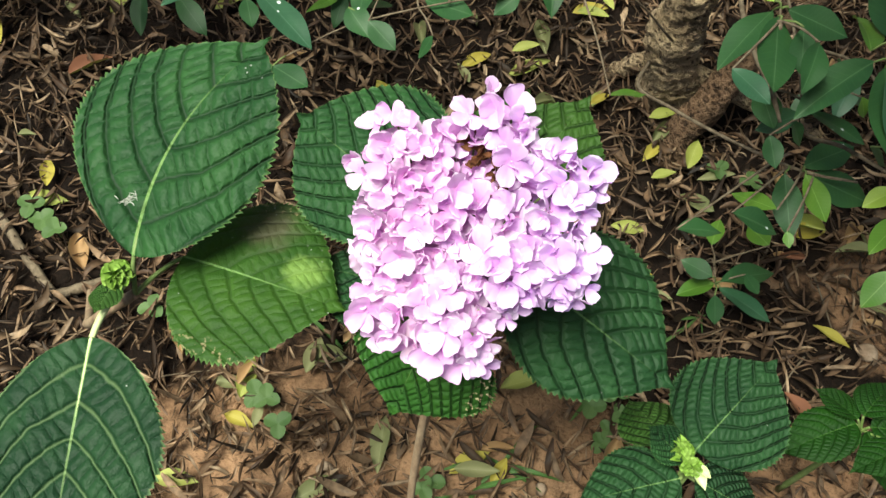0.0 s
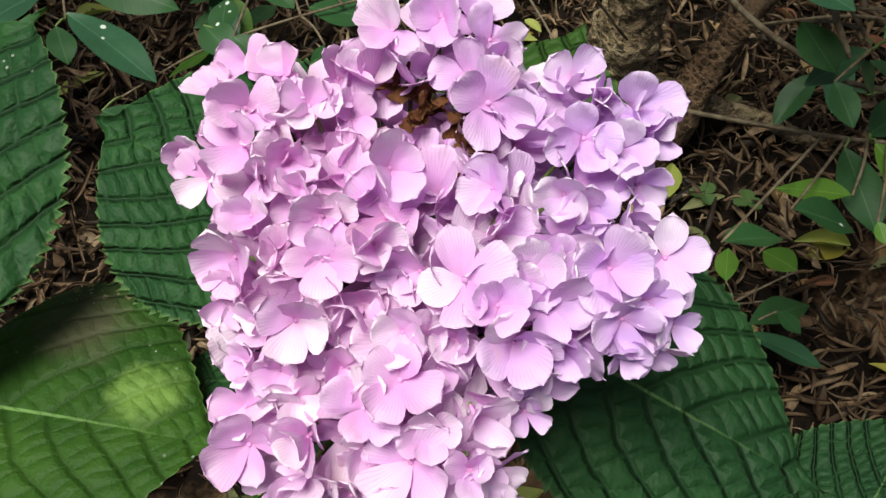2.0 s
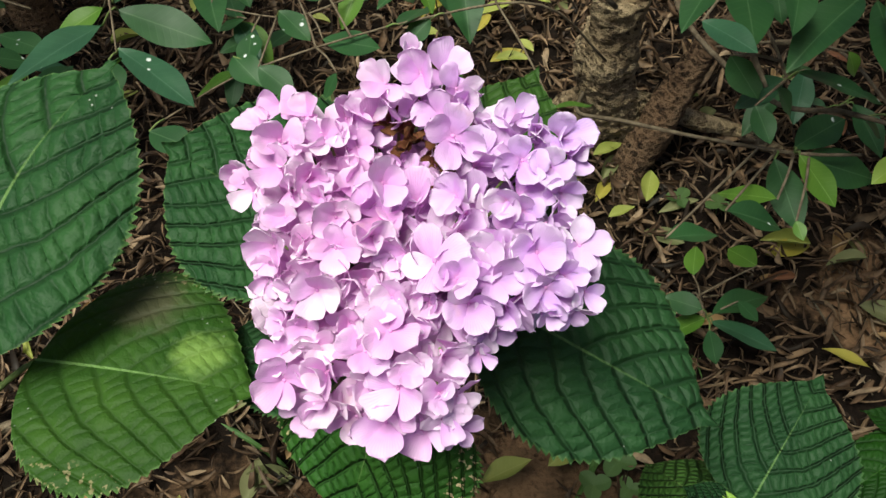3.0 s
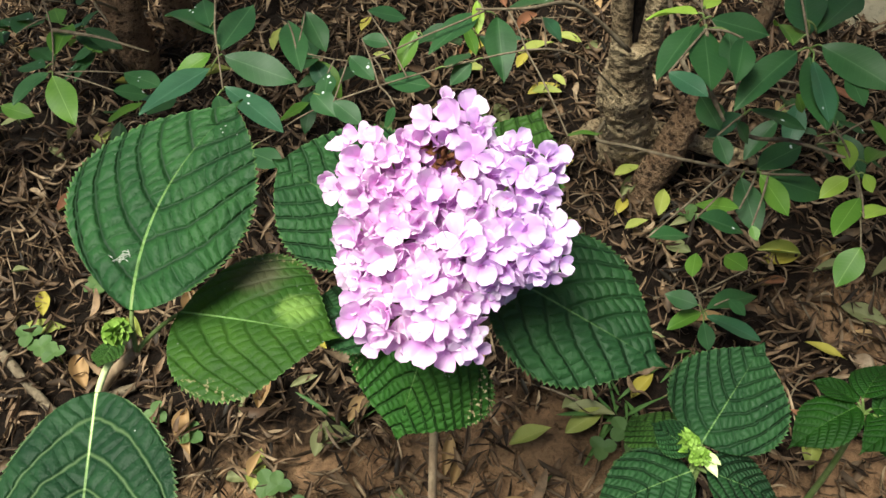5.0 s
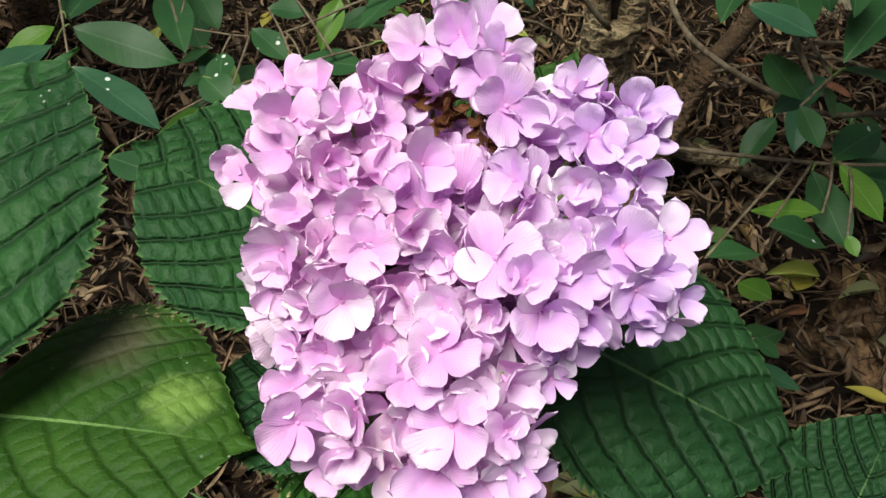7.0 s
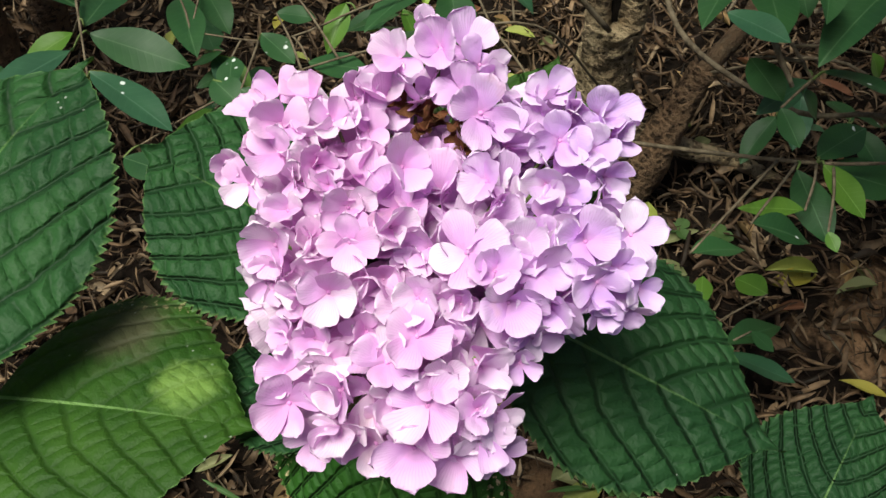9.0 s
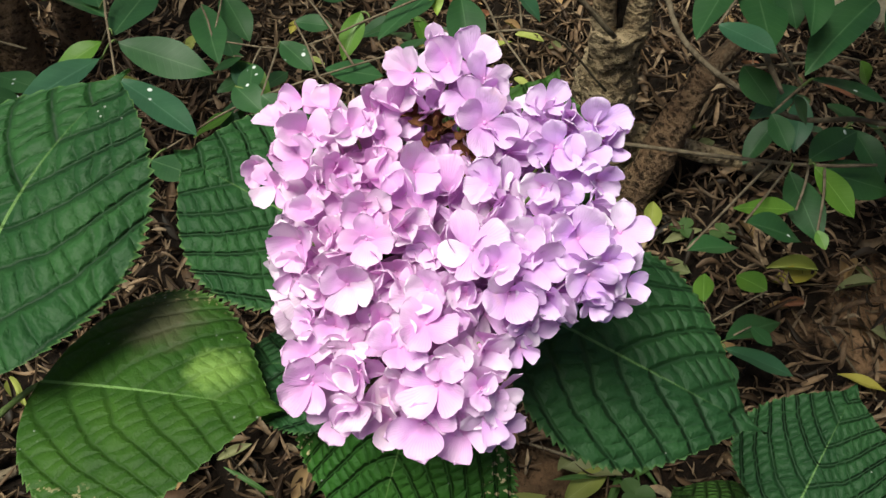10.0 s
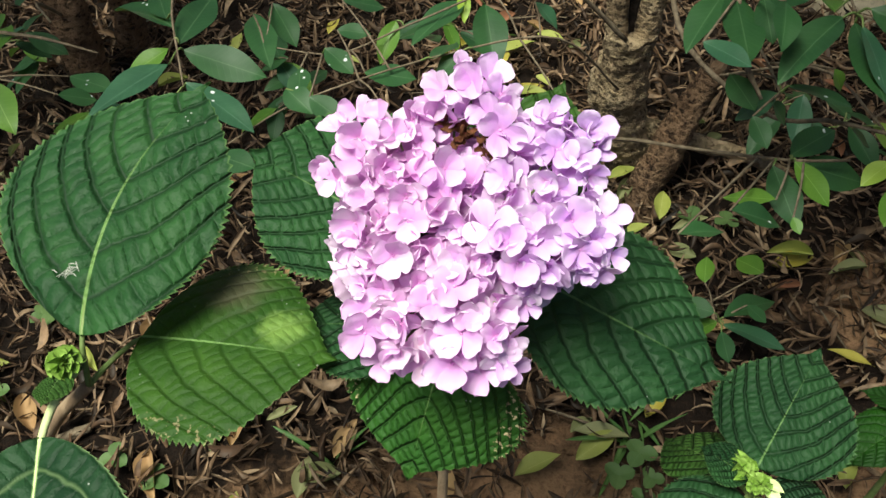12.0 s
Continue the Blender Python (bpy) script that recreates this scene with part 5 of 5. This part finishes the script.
def build_scattered():
    """Leaves of the shrubs that lie about, no two alike."""
    rng = random.Random(77)
    kinds = [(FADED, "faded grey-green fallen leaf on the litter"), (YELLOW_GREEN, "yellow-green fallen leaf lying on the soil"), (TAN, "tan curled dry leaf on the soil"), (RUSSET, "reddish brown dry leaf on the litter"),
             (FADED, "faded grey-green fallen leaf on the litter"), (TAN, "tan curled dry leaf on the soil"), (YELLOW, "yellow fallen leaf lying on the litter")]
    for k in range(110):
        x, y = rng.uniform(-0.55, 0.65), rng.uniform(0.22, 1.05)
        skin, label = kinds[rng.randrange(len(kinds))]
        fallen_leaf(x, y, rng.uniform(0, 360), rng.uniform(0.022, 0.046), skin, label, rng.uniform(0.26, 0.44), rng.uniform(0.004, 0.018), rng.uniform(0.0, 1.1), 200 + k, rng.uniform(-12, 18))


def build_litter():
    """Dry, curled leaves without number, one mesh."""
    rng = np.random.RandomState(4)
    verts, faces = [], []
    count = 0
    while count < 30000:
        near = rng.rand() < 0.72
        x, y = (rng.uniform(-0.75, 0.85), rng.uniform(0.05, 1.25)) if near else (rng.uniform(-1.5, 1.6), rng.uniform(-0.5, 2.2))
        patch = noise.noise((x * 4.2 + 3.0, y * 4.2, 2.0)) + 0.5 * noise.noise((x * 11.0, y * 11.0, 7.0))
        bare = max(0.0, 1 - math.hypot(x - 0.02, (y - 0.20) * 1.2) / 0.16) + 0.6 * max(0.0, 1 - math.hypot(x - 0.44, y - 0.42) / 0.12)
        if patch < -0.72 + rng.uniform(-0.2, 0.2) or rng.rand() < bare * 0.34:
            continue
        count += 1
        length = rng.uniform(0.010, 0.036)
        wide = length * rng.uniform(0.07, 0.20)
        curl, arch = rng.uniform(0.7, 3.4), rng.uniform(-0.9, 0.9)
        twist = rng.uniform(-2.2, 2.2)
        a, tilt, roll = rng.uniform(0, 2 * math.pi), rng.normal(0, 0.40), rng.normal(0, 0.9)
        lift = ground_height(x, y) + rng.uniform(0.002, 0.026)
        ca, sa = math.cos(a), math.sin(a)
        start = len(verts)
        for i in range(7):
            v = i / 6
            w = (math.sin(math.pi * (0.04 + 0.92 * v)) ** 0.7) * wide
            th = roll + twist * (v - 0.5)
            for j in (-1, -0.5, 0, 0.5, 1):
                k = j * curl
                r = w / max(curl, 0.3)
                px, pz = r * math.sin(k), r * (1 - math.cos(k))
                px, pz = px * math.cos(th) - pz * math.sin(th), px * math.sin(th) + pz * math.cos(th)
                py = (v - 0.5) * length
                pz += arch * length * (v - 0.5) ** 2 * 4 * 0.5 + tilt * py
                verts.append((x + px * ca - py * sa, y + px * sa + py * ca, lift + pz))
        for i in range(6):
            for j in range(4):
                q = start + i * 5 + j
                faces.append((q, q + 1, q + 6, q + 5))
    me = bpy.data.meshes.new("leaf_litter")
    me.from_pydata(verts, [], faces)
    me.materials.append(LITTER)
    me.polygons.foreach_set("use_smooth", [True] * len(me.polygons))
    tagged(new("leaf_litter", me), "brown curled dry leaves strewn over the soil", "leaf litter", "", "stuff")


def build_sticks():
    rng = random.Random(31)
    lines = [[(-0.455, 0.50, 0.012), (-0.405, 0.44, 0.014), (-0.372, 0.402, 0.012)], [(-0.385, 0.40, 0.012), (-0.336, 0.418, 0.014), (-0.30, 0.43, 0.012)]]
    for k, line in enumerate(lines):
        bm = bmesh.new()
        tube(bm, bend(line, 6), 0.0055, 0.0045, 9, 0.12, k)
        thing("stick", mesh_of(bm, "stick", TWIG), Matrix.Identity(4), "brown broken stick lying on the litter", "stick", "sticks on the soil")
    for k in range(46):
        x, y, a, s = rng.uniform(-0.6, 0.7), rng.uniform(0.15, 1.1), rng.uniform(0, 6.28), rng.uniform(0.03, 0.11)
        d = Vector((math.cos(a), math.sin(a), 0)) * s
        c = Vector((x, y, ground_height(x, y) + 0.010))
        bm = bmesh.new()
        tube(bm, bend([c - d * 0.5, c + Vector((rng.uniform(-1, 1), rng.uniform(-1, 1), 0.6)) * s * 0.06, c + d * 0.5 + Vector((0, 0, rng.uniform(-0.004, 0.01)))], 4), rng.uniform(0.0008, 0.0018), 0.0006, 6, 0.15, k)
        thing("twig", mesh_of(bm, "twig", TWIG), Matrix.Identity(4), "thin dry twig lying on the soil", "twig", "twigs on the soil")


def build_clover():
    leaflet = plain_leaf("leaflet", CLOVER, 0.95, 0.25, 0.05, 0.0, 2, 10, 3, 0.55)
    rng = random.Random(33)
    for x, y in ((-0.400, 0.484), (-0.382, 0.470), (-0.415, 0.500), (-0.150, 0.295), (-0.136, 0.268), (-0.160, 0.300), (0.163, 0.270), (0.175, 0.285), (0.155, 0.258), (0.001, 0.222), (-0.006, 0.214), (0.170, 0.305), (-0.270, 0.385), (-0.36, 0.57), (-0.345, 0.56), (0.185, 0.262), (0.148, 0.290), (-0.05, 0.60), (0.34, 0.55), (0.31, 0.57), (-0.235, 0.36)):
        z = ground_height(x, y)
        h = rng.uniform(0.018, 0.035)
        clover = stand("clover", (x, y, z), "small three-leaved clover growing through the litter", "clover", "clover plants on the soil")
        top = Vector((x, y, z + h))
        bm = bmesh.new()
        tube(bm, bend([(x + 0.004, y + 0.003, z - 0.003), (x + 0.001, y, z + h * 0.6), top], 3), 0.0008, 0.0006, 5)
        part("stalk", bm, STALK, clover)
        turn, s = rng.uniform(0, 120), rng.uniform(0.011, 0.016)
        for k in range(3):
            hang("leaflet", leaflet, clover, Matrix.Translation(top) @ pose(0, 0, 0, 0, 0, turn + 120 * k) @ pose(0, 0, 0, rng.uniform(-5, 12), 0, 0) @ Matrix.Diagonal((s, s, s, 1)))


def build_grass():
    blade = plain_leaf("blade", GRASS, 0.07, 0.5, 0.30, 0.0, 4, 10, 1, 0.5)
    rng = random.Random(35)
    for x, y, many in ((0.036, 0.215, 6), (0.170, 0.330, 7), (0.185, 0.350, 5), (0.06, 0.245, 4), (-0.09, 0.36, 3), (-0.02, 0.205, 4), (0.27, 0.40, 3)):
        z = ground_height(x, y)
        tuft = stand("grass_tuft", (x, y, z), "small tuft of green grass blades in the soil", "grass", "grass tufts")
        for k in range(many):
            s = rng.uniform(0.035, 0.065)
            hang("blade", blade, tuft, Matrix.Translation((x + rng.uniform(-0.008, 0.008), y + rng.uniform(-0.008, 0.008), z)) @ pose(0, 0, 0, 0, 0, rng.uniform(0, 360)) @ pose(0, 0, 0, rng.uniform(20, 60), 0, 0) @ Matrix.Diagonal((s, s, s, 1)))


def build_clods():
    """Crumbs of soil and grit, one mesh."""
    rng = random.Random(37)
    bm = bmesh.new()
    for k in range(900):
        x, y = rng.gauss(0.05, 0.28), rng.gauss(0.30, 0.18)
        r = 0.0008 + 0.0034 * rng.random() ** 2
        got = bmesh.ops.create_icosphere(bm, subdivisions=1, radius=r, matrix=Matrix.Translation((x, y, ground_height(x, y) + r * 0.4)))
        for v in got["verts"]:
            v.co += Vector((rng.uniform(-1, 1), rng.uniform(-1, 1), rng.uniform(-1, 1))) * r * 0.45
    tagged(new("soil_crumbs", mesh_of(bm, "soil_crumbs", SOIL)), "crumbs of reddish soil on the ground", "soil", "", "stuff")
    for x, y, r in ((-0.094, 0.235, 0.009), (-0.10, 0.26, 0.006), (0.43, 0.36, 0.010), (0.10, 0.22, 0.006)):
        bm = bmesh.new()
        bmesh.ops.create_icosphere(bm, subdivisions=3, radius=r)
        for v in bm.verts:
            v.co *= 1 + 0.25 * noise.noise(v.co * 120 + Vector((x * 50, 0, 0)))
            v.co.z *= 0.7
        thing("pebble", mesh_of(bm, "pebble", PEBBLE), pose(x, y, ground_height(x, y) + r * 0.4), "small brown pebble lying on the soil", "pebble", "pebbles")


build_fallen()
build_scattered()
build_litter()
build_sticks()
build_clover()
build_grass()
build_clods()
